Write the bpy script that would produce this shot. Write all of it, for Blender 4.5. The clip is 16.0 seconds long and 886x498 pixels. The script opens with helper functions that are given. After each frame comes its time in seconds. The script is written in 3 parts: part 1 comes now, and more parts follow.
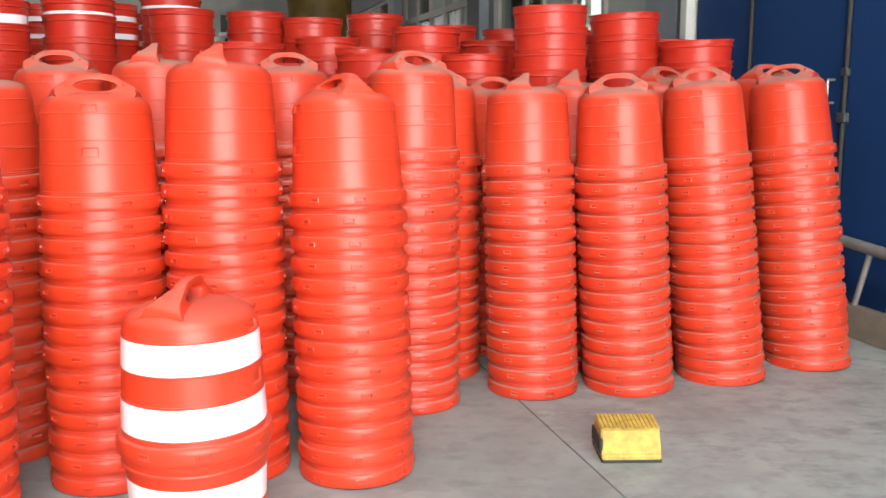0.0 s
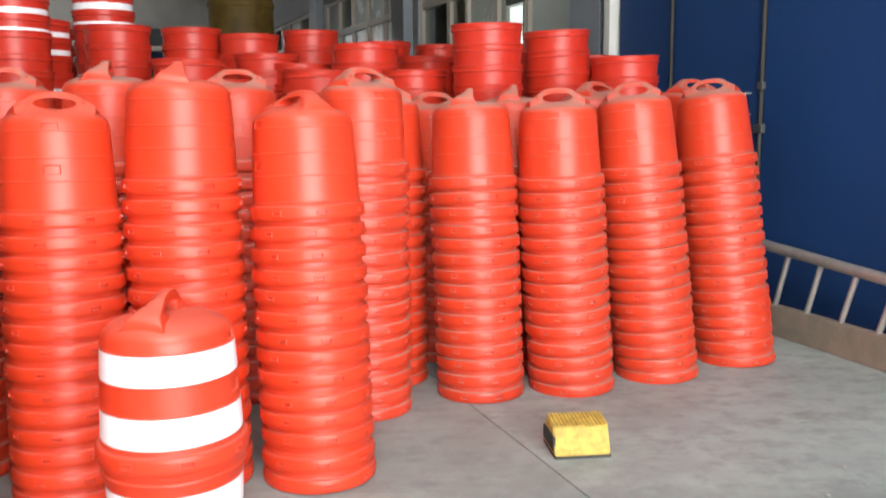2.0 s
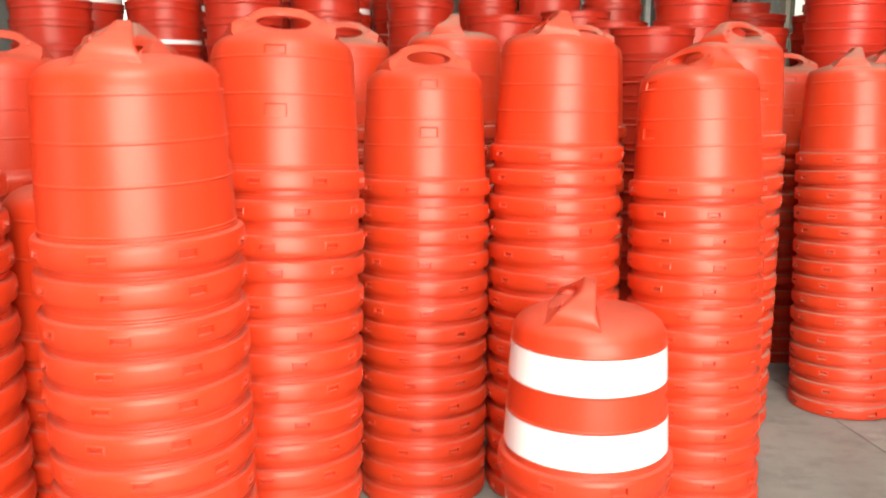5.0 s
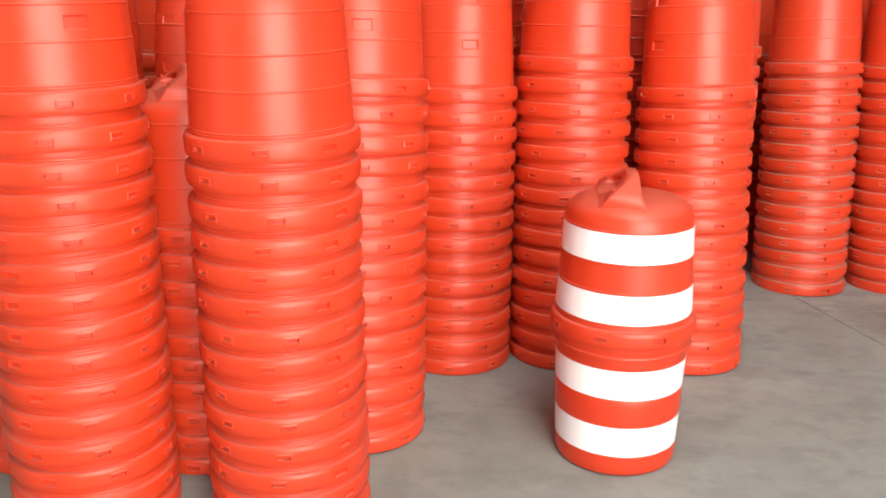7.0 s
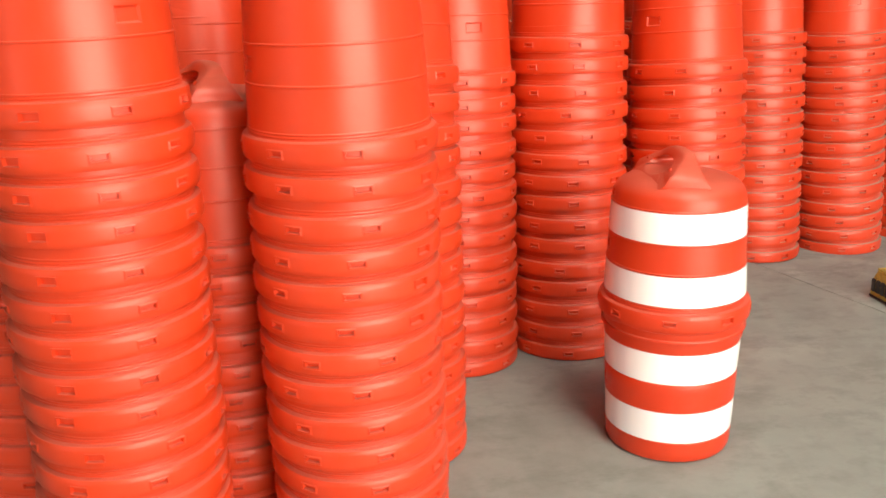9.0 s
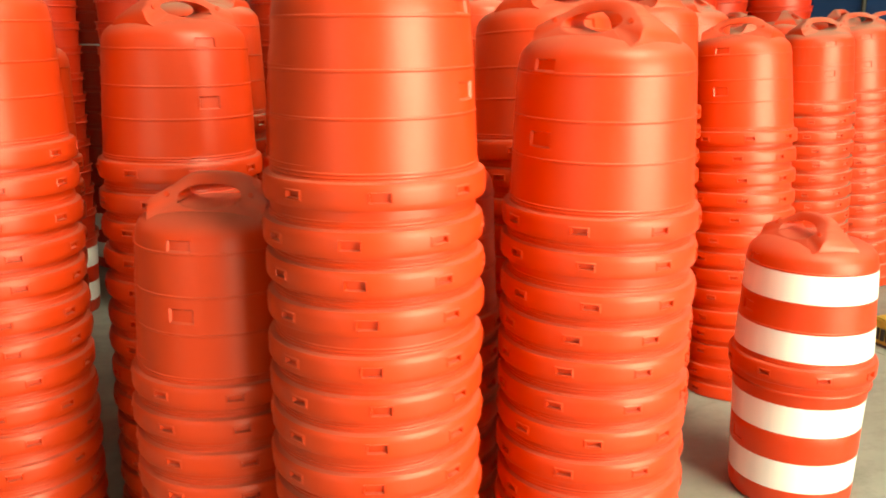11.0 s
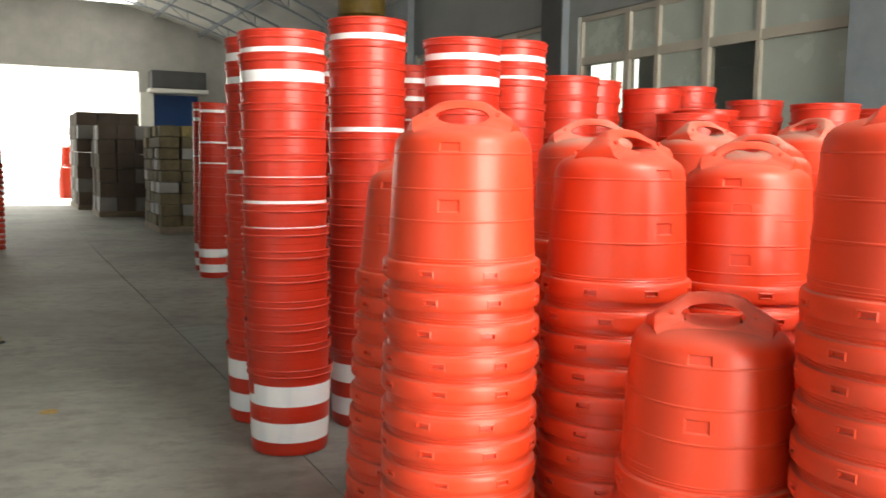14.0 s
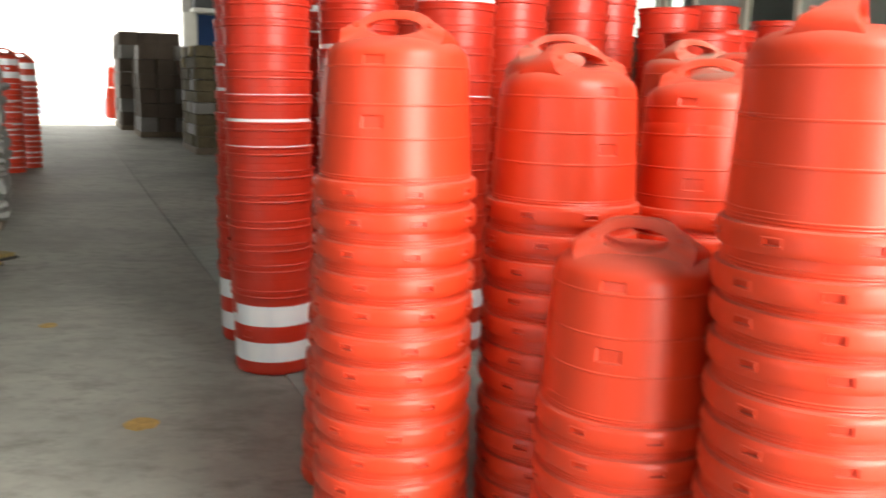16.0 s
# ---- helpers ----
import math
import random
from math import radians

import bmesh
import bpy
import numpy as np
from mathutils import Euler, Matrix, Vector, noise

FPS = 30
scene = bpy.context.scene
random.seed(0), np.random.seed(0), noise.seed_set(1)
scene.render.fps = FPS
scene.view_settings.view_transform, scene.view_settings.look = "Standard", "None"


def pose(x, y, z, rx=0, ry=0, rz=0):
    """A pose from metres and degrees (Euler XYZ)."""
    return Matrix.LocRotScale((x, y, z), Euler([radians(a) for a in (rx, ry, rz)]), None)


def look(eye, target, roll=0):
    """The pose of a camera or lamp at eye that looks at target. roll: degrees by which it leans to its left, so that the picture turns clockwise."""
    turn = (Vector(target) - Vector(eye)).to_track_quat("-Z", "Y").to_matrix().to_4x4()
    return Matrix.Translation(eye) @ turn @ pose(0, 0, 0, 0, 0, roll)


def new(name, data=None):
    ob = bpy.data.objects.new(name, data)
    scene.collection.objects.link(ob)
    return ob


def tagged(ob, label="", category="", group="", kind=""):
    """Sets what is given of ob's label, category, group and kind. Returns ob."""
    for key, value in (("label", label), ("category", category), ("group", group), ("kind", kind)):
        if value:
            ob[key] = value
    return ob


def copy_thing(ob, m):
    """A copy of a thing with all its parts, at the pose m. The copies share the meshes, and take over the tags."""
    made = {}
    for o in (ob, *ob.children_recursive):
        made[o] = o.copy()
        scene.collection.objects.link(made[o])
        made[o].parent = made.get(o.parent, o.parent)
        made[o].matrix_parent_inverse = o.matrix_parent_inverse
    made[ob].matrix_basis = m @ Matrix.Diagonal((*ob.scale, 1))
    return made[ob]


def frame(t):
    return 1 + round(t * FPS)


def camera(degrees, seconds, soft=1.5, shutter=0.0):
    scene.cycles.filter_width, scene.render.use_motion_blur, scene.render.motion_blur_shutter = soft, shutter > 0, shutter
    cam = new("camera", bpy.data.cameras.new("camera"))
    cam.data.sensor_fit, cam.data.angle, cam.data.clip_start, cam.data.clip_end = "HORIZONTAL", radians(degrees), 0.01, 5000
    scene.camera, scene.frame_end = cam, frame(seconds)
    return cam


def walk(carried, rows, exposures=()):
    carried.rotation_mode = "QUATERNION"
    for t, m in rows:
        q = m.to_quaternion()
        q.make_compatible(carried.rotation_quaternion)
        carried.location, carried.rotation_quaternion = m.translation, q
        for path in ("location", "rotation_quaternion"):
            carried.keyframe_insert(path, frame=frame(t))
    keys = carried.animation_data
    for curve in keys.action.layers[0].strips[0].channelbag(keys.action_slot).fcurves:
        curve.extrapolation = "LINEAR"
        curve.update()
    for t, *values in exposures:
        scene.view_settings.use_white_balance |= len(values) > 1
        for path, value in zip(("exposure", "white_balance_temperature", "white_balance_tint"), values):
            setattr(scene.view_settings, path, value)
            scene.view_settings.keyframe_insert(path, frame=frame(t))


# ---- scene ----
cam = camera(52.39, 16.0, soft=1.6, shutter=0.5)
PATH = [
    (0.0, (0.0582, -0.1390, 1.3569), (0.0582, 1.8334, 1.0259), -0.17),
    (0.5, (0.0368, -0.2531, 1.3651), (0.0358, 1.7197, 1.0366), -0.21),
    (1.0, (-0.0590, -0.3208, 1.3592), (-0.0300, 1.6326, 0.9307), -0.65),
    (1.5, (-0.0671, -0.3642, 1.3651), (0.0242, 1.5930, 0.9638), 0.39),
    (2.0, (-0.0876, -0.2636, 1.3681), (0.0926, 1.7048, 1.0630), -0.52),
    (2.5, (-0.0442, -0.1202, 1.3491), (0.0572, 1.8639, 1.1187), -1.22),
    (3.0, (-0.1108, -0.0531, 1.3458), (-0.0377, 1.9318, 1.1115), -0.35),
    (3.5, (-0.3035, 0.0065, 1.3471), (-0.2172, 1.9904, 1.1089), -1.02),
    (4.0, (-0.4548, 0.0676, 1.3386), (-0.5065, 2.0483, 1.0666), -0.12),
    (4.5, (-0.5371, 0.1403, 1.3356), (-0.8112, 2.1030, 1.0660), -1.64),
    (5.0, (-0.7128, 0.1739, 1.3370), (-0.9702, 2.1226, 0.9676), 0.14),
    (7.5, (-1.1706, -0.3006, 1.3651), (-1.1387, 1.6198, 0.8010), 0.11),
    (8.0, (-1.3094, -0.1886, 1.3154), (-1.1490, 1.7227, 0.7415), -0.23),
    (8.5, (-1.4464, -0.1094, 1.3204), (-1.2436, 1.7976, 0.7445), -1.00),
    (11.0, (-2.5591, 0.2235, 1.3889), (-1.8914, 2.0486, 0.9165), 0.41),
    (11.5, (-2.7501, 0.3153, 1.3492), (-2.0153, 2.1404, 0.9895), 0.77),
    (12.0, (-2.9571, 0.4245, 1.3862), (-2.2006, 2.2420, 1.0334), 0.56),
    (12.5, (-3.1762, 0.3857, 1.3956), (-2.4026, 2.2029, 1.0803), -0.08),
    (13.0, (-3.3169, 0.3210, 1.3873), (-2.6676, 2.1917, 1.1062), 0.59),
    (13.5, (-3.3560, 0.2933, 1.3870), (-2.8664, 2.2162, 1.1367), 0.66),
    (14.0, (-3.3639, 0.2864, 1.3831), (-2.9905, 2.2415, 1.1874), 1.01),
    (14.5, (-3.3476, 0.2973, 1.3723), (-3.1183, 2.2691, 1.1283), 1.79),
    (15.0, (-3.2919, 0.3182, 1.3698), (-3.2282, 2.2978, 1.0918), 1.87),
    (15.5, (-3.1551, 0.3617, 1.3655), (-3.0646, 2.3342, 1.0476), 1.74),
    (16.0, (-3.0461, 0.3138, 1.3634), (-2.7831, 2.2635, 1.0033), 1.66),
]
walk(cam, [(t, look(e, g, r)) for t, e, g, r in PATH], [(0, 0.95, 6500, 9), (3.0, 0.95, 6500, 9), (5.0, 0.98, 7600, 9), (8.0, 0.6, 7000, 10), (11.0, 1.15, 10700, -5), (12.3, 1.55, 9900, -5), (13.5, 1.66, 7450, 4), (15.2, 1.42, 7150, 6), (16.0, 1.55, 7100, 7)])

# ---------------------------------------------------------------- light
world = bpy.data.worlds.new("sky")
scene.world = world
world.use_nodes = True
wn = world.node_tree.nodes
sky = wn.new("ShaderNodeTexSky")
sky.sky_type, sky.sun_disc = "NISHITA", False
sky.sun_elevation, sky.sun_rotation = radians(50), radians(200)
wn["Background"].inputs["Strength"].default_value = 0.12
world.node_tree.links.new(sky.outputs["Color"], wn["Background"].inputs["Color"])

AXIS = 15.5                                   # the hall's long axis, degrees left of +y
HALL = pose(0, 0, 0, 0, 0, AXIS)              # local x: across the hall, local y: along it
W0, W1, S0, S1, EAVE = -9.6, 4.0, -6.0, 30.5, 4.5


def area(name, local, turn, size, power, colour):
    d = bpy.data.lights.new(name, "AREA")
    d.shape, d.size, d.size_y, d.energy, d.color = "RECTANGLE", size[0], size[1], power, colour
    ob = new(name, d)
    ob.matrix_world = HALL @ Matrix.Translation(local) @ turn
    return ob


area("daylight_near_door", (0.65, S0 + 0.1, 2.15), pose(0, 0, 0, 90, 0, 0), (6.3, 4.1), 570, (1.0, 0.98, 0.95))
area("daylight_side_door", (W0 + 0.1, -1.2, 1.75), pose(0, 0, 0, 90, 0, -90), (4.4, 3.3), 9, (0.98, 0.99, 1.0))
area("daylight_far_door", (-3.2, S1 - 0.1, 2.0), pose(0, 0, 0, -90, 0, 0), (7.3, 3.8), 32, (0.97, 0.98, 1.0))
for w, s in ((2.2, -1.4), (-0.4, -1.4)):
    area("daylight_skylight", (w, s, 5.05 if w > 1 else 5.7), pose(0, 0, 0, 0, 0, 0), (1.8, 4.4), 225, (0.98, 0.99, 1.0))
sun = new("sun", bpy.data.lights.new("sun", "SUN"))
sun.data.energy, sun.data.angle, sun.data.color = 4.5, radians(0.6), (1.0, 0.96, 0.9)
sun.matrix_world = pose(0, 0, 20, 40, 0, 200)


# ---------------------------------------------------------------- materials
class Nodes:
    def __init__(self, name):
        self.mat = bpy.data.materials.new(name)
        self.mat.use_nodes = True
        self.tree = self.mat.node_tree
        self.bsdf = self.tree.nodes["Principled BSDF"]

    def add(self, kind, **inputs):
        n = self.tree.nodes.new("ShaderNode" + kind)
        for k, v in inputs.items():
            n.inputs[k.replace("_", " ")].default_value = v
        return n

    def link(self, a, b):
        self.tree.links.new(a, b)

    def noise(self, scale, detail=6, rough=0.6, space="Object", stretch=None):
        co = self.tree.nodes.new("ShaderNodeTexCoord")
        n = self.add("TexNoise", Scale=scale, Detail=detail, Roughness=rough)
        if stretch:
            m = self.add("Mapping", Scale=stretch)
            self.link(co.outputs[space], m.inputs["Vector"])
            self.link(m.outputs["Vector"], n.inputs["Vector"])
        else:
            self.link(co.outputs[space], n.inputs["Vector"])
        return n.outputs["Fac"]

    def ramp(self, fac, stops):
        r = self.tree.nodes.new("ShaderNodeValToRGB")
        while len(r.color_ramp.elements) < len(stops):
            r.color_ramp.elements.new(0.5)
        for e, (p, c) in zip(r.color_ramp.elements, stops):
            e.position, e.color = p, (*c, 1) if len(c) == 3 else c
        self.link(fac, r.inputs["Fac"])
        return r.outputs["Color"]

    def mix(self, fac, a, b):
        m = self.tree.nodes.new("ShaderNodeMix")
        m.data_type = "RGBA"
        for i, v in ((0, fac), (6, a), (7, b)):
            if isinstance(v, bpy.types.NodeSocket):
                self.link(v, m.inputs[i])
            else:
                m.inputs[i].default_value = v if i == 0 else (*v, 1)
        return m.outputs[2]

    def math(self, op, a, b=0.0, clamp=True):
        m = self.tree.nodes.new("ShaderNodeMath")
        m.operation, m.use_clamp = op, clamp
        for i, v in enumerate((a, b)):
            if isinstance(v, bpy.types.NodeSocket):
                self.link(v, m.inputs[i])
            else:
                m.inputs[i].default_value = v
        return m.outputs[0]

    def colour(self, c):
        if isinstance(c, bpy.types.NodeSocket):
            self.link(c, self.bsdf.inputs["Base Color"])
        else:
            self.bsdf.inputs["Base Color"].default_value = (*c, 1)

    def bump(self, height, strength, distance=0.002):
        b = self.add("Bump", Strength=strength, Distance=distance)
        self.link(height, b.inputs["Height"])
        self.link(b.outputs["Normal"], self.bsdf.inputs["Normal"])

    def rough(self, v):
        if isinstance(v, bpy.types.NodeSocket):
            self.link(v, self.bsdf.inputs["Roughness"])
        else:
            self.bsdf.inputs["Roughness"].default_value = v


def plain(name, c, rough=0.6, vary=0.15, scale=6.0, metal=0.0, bump=0.15, grain=120.0):
    """A surface of one colour with stains, grain and uneven gloss."""
    n = Nodes(name)
    big, small = n.noise(scale), n.noise(grain, 3)
    dark = tuple(x * (1 - vary) for x in c)
    light = tuple(min(1, x * (1 + vary)) for x in c)
    n.colour(n.ramp(n.math("ADD", n.math("MULTIPLY", big, 0.75), n.math("MULTIPLY", small, 0.25)), [(0.3, dark), (0.7, light)]))
    n.rough(n.math("ADD", n.math("MULTIPLY", big, 0.25), rough - 0.12))
    n.bsdf.inputs["Metallic"].default_value = metal
    n.bump(small, bump)
    return n.mat


def dusty_plastic(name, c, dust_amount):
    """Blow-moulded plastic with warehouse dust lying on whatever faces up."""
    n = Nodes(name)
    info = n.tree.nodes.new("ShaderNodeObjectInfo")
    geo = n.tree.nodes.new("ShaderNodeNewGeometry")
    sep = n.add("SeparateXYZ")
    n.link(geo.outputs["Normal"], sep.inputs[0])
    cloud, streak, grain = n.noise(7.0), n.noise(22.0, 5, 0.65, "Object", (1, 1, 0.25)), n.noise(260.0, 2)
    base = n.mix(n.math("MULTIPLY", info.outputs["Random"], 0.6), c, (c[0] * 0.9, c[1] * 0.82, c[2] * 0.8))
    base = n.mix(n.math("MULTIPLY", cloud, 0.22), base, (c[0] * 0.86, c[1] * 1.5 + 0.01, c[2] * 1.6 + 0.01))
    up = n.math("MULTIPLY", n.math("SUBTRACT", sep.outputs["Z"], 0.45), 1.6)
    lying = n.math("MULTIPLY", up, n.math("MULTIPLY", n.math("ADD", cloud, 0.35), dust_amount))
    film = n.math("MULTIPLY", n.math("SUBTRACT", streak, 0.52), 0.5 * dust_amount)
    dust = n.math("ADD", lying, film)
    n.colour(n.mix(dust, base, (0.30, 0.235, 0.19)))
    n.rough(n.math("ADD", n.math("ADD", 0.30, n.math("MULTIPLY", streak, 0.16)), n.math("MULTIPLY", dust, 0.5)))
    n.bsdf.inputs["IOR"].default_value = 1.5
    n.bump(n.math("ADD", n.math("MULTIPLY", cloud, 0.8), n.math("MULTIPLY", grain, 0.08)), 0.2, 0.004)
    return n.mat


RED = dusty_plastic("red_orange_plastic", (0.67, 0.043, 0.0125), 0.34)
RED_DUSTY = dusty_plastic("very_dusty_red_plastic", (0.65, 0.044, 0.014), 1.0)
RED_CLEAN = dusty_plastic("clean_red_orange_plastic", (0.62, 0.040, 0.0125), 0.3)
RED_BUCKET = dusty_plastic("red_bucket_plastic", (0.56, 0.026, 0.0105), 0.4)


def film_material():
    n = Nodes("white_reflective_film")
    crease, fine = n.noise(9.0, 4, 0.55, "Object", (1, 1, 0.15)), n.noise(300.0, 2)
    n.colour(n.ramp(crease, [(0.3, (0.80, 0.83, 0.88)), (0.55, (0.93, 0.94, 0.96))]))
    n.rough(n.math("ADD", 0.22, n.math("MULTIPLY", crease, 0.25)))
    n.bsdf.inputs["Coat Weight"].default_value = 0.4
    n.bsdf.inputs["Metallic"].default_value = 0.05
    n.bump(n.math("ADD", crease, n.math("MULTIPLY", fine, 0.1)), 0.25, 0.003)
    return n.mat


FILM = film_material()


def concrete_material(name, tone):
    n = Nodes(name)
    info = n.tree.nodes.new("ShaderNodeObjectInfo")
    geo = n.tree.nodes.new("ShaderNodeNewGeometry")

    def at(scale, detail, rough, stretch=(1, 1, 1)):
        m = n.add("Mapping", Scale=stretch)
        n.link(geo.outputs["Position"], m.inputs["Vector"])
        t = n.add("TexNoise", Scale=scale, Detail=detail, Roughness=rough)
        n.link(m.outputs["Vector"], t.inputs["Vector"])
        return t.outputs["Fac"]
    big, mid, fine = at(0.7, 6, 0.6), at(4.5, 8, 0.68), at(90, 4, 0.6)
    scuff = at(3.0, 9, 0.74, (1, 1.8, 1))
    c = n.ramp(n.math("ADD", n.math("MULTIPLY", big, 0.6), n.math("MULTIPLY", mid, 0.4)),
               [(0.38, (0.20, 0.212, 0.215)), (0.5, (0.325, 0.338, 0.338)), (0.62, (0.43, 0.442, 0.436))])
    c = n.mix(n.math("MULTIPLY", n.math("SUBTRACT", scuff, 0.515), 5.5), c, (0.15, 0.155, 0.155))
    blotch = at(8.0, 5, 0.6, (1, 1.25, 1))
    c = n.mix(n.math("MULTIPLY", n.math("SUBTRACT", blotch, 0.5), 3.2), c, (0.16, 0.167, 0.168))
    c = n.mix(n.math("MULTIPLY", fine, 0.2), c, (0.41, 0.42, 0.415))
    sep = n.add("SeparateXYZ")
    n.link(geo.outputs["Position"], sep.inputs[0])
    # an oval patch of darker floor with an uneven edge
    dx, dy = n.math("DIVIDE", n.math("SUBTRACT", sep.outputs["X"], 1.2), 0.75), n.math("DIVIDE", n.math("SUBTRACT", sep.outputs["Y"], 2.52), 0.24)
    away = n.math("ADD", n.math("MULTIPLY", dx, dx), n.math("MULTIPLY", dy, dy))
    dark_patch = n.math("MULTIPLY", n.math("SUBTRACT", n.math("ADD", 0.35, n.math("MULTIPLY", mid, 1.6)), away), 1.4)
    c = n.mix(n.math("MULTIPLY", n.math("MINIMUM", n.math("MAXIMUM", dark_patch, 0.0), 1.0), 0.2), c, (0.15, 0.15, 0.14))
    c = n.mix(n.math("MULTIPLY", info.outputs["Random"], 0.25), c, (0.40, 0.40, 0.385))
    # tone multiplies the whole slab colour, the aisle's painted dimness included
    toned = n.tree.nodes.new("ShaderNodeMix")
    toned.data_type, toned.blend_type = "RGBA", "MULTIPLY"
    toned.inputs[0].default_value = 1.0
    n.link(c, toned.inputs[6])
    toned.inputs[7].default_value = (*tone, 1)
    n.colour(toned.outputs[2])
    n.rough(n.math("ADD", 0.45, n.math("MULTIPLY", mid, 0.4)))
    n.bump(n.math("ADD", n.math("MULTIPLY", mid, 0.7), n.math("MULTIPLY", fine, 0.3)), 0.3, 0.004)
    return n.mat


CONCRETE = concrete_material("worn_concrete", (0.84, 0.87, 0.825))
# aisle slabs: browner concrete, with the hall's weaker light put into its tone
AISLE = concrete_material("dimmed_brown_aisle_concrete", (0.80, 0.77, 0.70))
# middle slabs: the same concrete in a darker tone
MID_FLOOR = concrete_material("darker_mid_concrete", (0.75, 0.78, 0.745))
GROUND = plain("outdoor_concrete", (0.70, 0.69, 0.66), 0.8, 0.2, 0.4, grain=30)
PLASTER = plain("grey_plaster", (0.30, 0.31, 0.31), 0.8, 0.14, 0.8)
SHEET = plain("grey_roof_sheet", (0.55, 0.545, 0.52), 0.5, 0.12, 0.7, 0.0)
STEEL = plain("grey_painted_steel", (0.22, 0.25, 0.28), 0.5, 0.15, 3)
DARK = plain("dark_steel", (0.05, 0.052, 0.055), 0.5, 0.3, 3)
CREAM = plain("cream_window_frame", (0.46, 0.42, 0.36), 0.5, 0.1, 2)
PALE = plain("pale_paint", (0.62, 0.62, 0.58), 0.6, 0.08, 2)
BLUE = plain("blue_painted_sheet", (0.002, 0.034, 0.135), 0.7, 0.22, 1.2, bump=0.3)
YELLOW = plain("worn_yellow_paint", (0.52, 0.36, 0.07), 0.65, 0.4, 26, bump=0.5, grain=60)
# scuffed yellow, darkened in its colour for the shade by the pile
SHADED_YELLOW = plain("shaded_scuffed_yellow", (0.24, 0.18, 0.065), 0.7, 0.35, 14, bump=0.5, grain=60)
BLACK = plain("black_rubber", (0.035, 0.033, 0.03), 0.75, 0.3, 20)
WOOD = plain("weathered_timber", (0.21, 0.165, 0.125), 0.75, 0.25, 9)
ORANGE_WOOD = plain("orange_brown_timber", (0.20, 0.09, 0.042), 0.6, 0.25, 12)
ALU = plain("dull_aluminium", (0.42, 0.40, 0.37), 0.42, 0.2, 14, 0.6)
SACK = plain("grey_woven_sacking", (0.28, 0.28, 0.265), 0.85, 0.2, 5, bump=0.6, grain=220)
STRAP = plain("brown_strap", (0.07, 0.05, 0.04), 0.6, 0.2)
CARTON = plain("brown_cardboard", (0.13, 0.10, 0.08), 0.85, 0.2, 3)
BAG = plain("olive_brown_bag", (0.13, 0.105, 0.06), 0.8, 0.4, 5)
RUST = plain("rusty_yellow_paint", (0.17, 0.105, 0.018), 0.6, 0.45, 5)
GREYFILM = plain("grey_wrapped_goods", (0.25, 0.24, 0.23), 0.6, 0.25, 2)


def glass_material(name, tint, gloss):
    n = Nodes(name)
    out = n.tree.nodes["Material Output"]
    clear, shine, both = n.add("BsdfTransparent", Color=(*tint, 1)), n.add("BsdfGlossy", Roughness=0.03), n.add("MixShader", Fac=gloss)
    n.link(clear.outputs[0], both.inputs[1])
    n.link(shine.outputs[0], both.inputs[2])
    n.link(both.outputs[0], out.inputs["Surface"])
    return n.mat


GLASS = glass_material("window_glass", (0.72, 0.76, 0.74), 0.10)
FROST = plain("frosted_glass", (0.46, 0.51, 0.47), 0.25, 0.1, 1.5, bump=0.05)


def glow_material(name, c, strength):
    n = Nodes(name)
    n.bsdf.inputs["Base Color"].default_value = (0, 0, 0, 1)
    n.bsdf.inputs["Emission Color"].default_value = (*c, 1)
    n.bsdf.inputs["Emission Strength"].default_value = strength
    return n.mat


DAYLIGHT = glow_material("hazy_white_daylight", (1.0, 1.0, 1.0), 1.15)


# ---------------------------------------------------------------- mesh helpers
def mesh(name, bm, material, smooth=False, angle=40):
    me = bpy.data.meshes.new(name)
    bmesh.ops.recalc_face_normals(bm, faces=bm.faces)
    if smooth:
        for f in bm.faces:
            f.smooth = True
        for e in bm.edges:
            if len(e.link_faces) == 2 and e.calc_face_angle(0) > radians(angle):
                e.smooth = False
    bm.to_mesh(me)
    bm.free()
    me.materials.append(material)
    return me


def part(name, bm, material, parent=None, label="", m=None, smooth=False, angle=40):
    ob = new(name, bm if isinstance(bm, bpy.types.Mesh) else mesh(name, bm, material, smooth, angle))
    if parent:
        ob.parent = parent
    if m is not None:
        ob.matrix_basis = m
    if label:
        ob["label"] = label
    return ob


def block(bm, x0, x1, y0, y1, z0, z1, bevel=0.0):
    r = bmesh.ops.create_cube(bm, size=1.0)["verts"]
    for v in r:
        v.co = Vector(((x0 + x1) / 2 + v.co.x * (x1 - x0), (y0 + y1) / 2 + v.co.y * (y1 - y0), (z0 + z1) / 2 + v.co.z * (z1 - z0)))
    if bevel:
        es = list({e for v in r for e in v.link_edges})
        bmesh.ops.bevel(bm, geom=es, offset=bevel, segments=2, affect="EDGES", profile=0.6)
    return bm


def box(x0, x1, y0, y1, z0, z1, bevel=0.0):
    return block(bmesh.new(), x0, x1, y0, y1, z0, z1, bevel)


def bar(bm, a, b, r, seg=12):
    a, b = Vector(a), Vector(b)
    q = (b - a).to_track_quat("Z", "Y").to_matrix().to_4x4()
    bmesh.ops.create_cone(bm, cap_ends=True, segments=seg, radius1=r, radius2=r, depth=(b - a).length,
                          matrix=Matrix.Translation((a + b) / 2) @ q)
    return bm


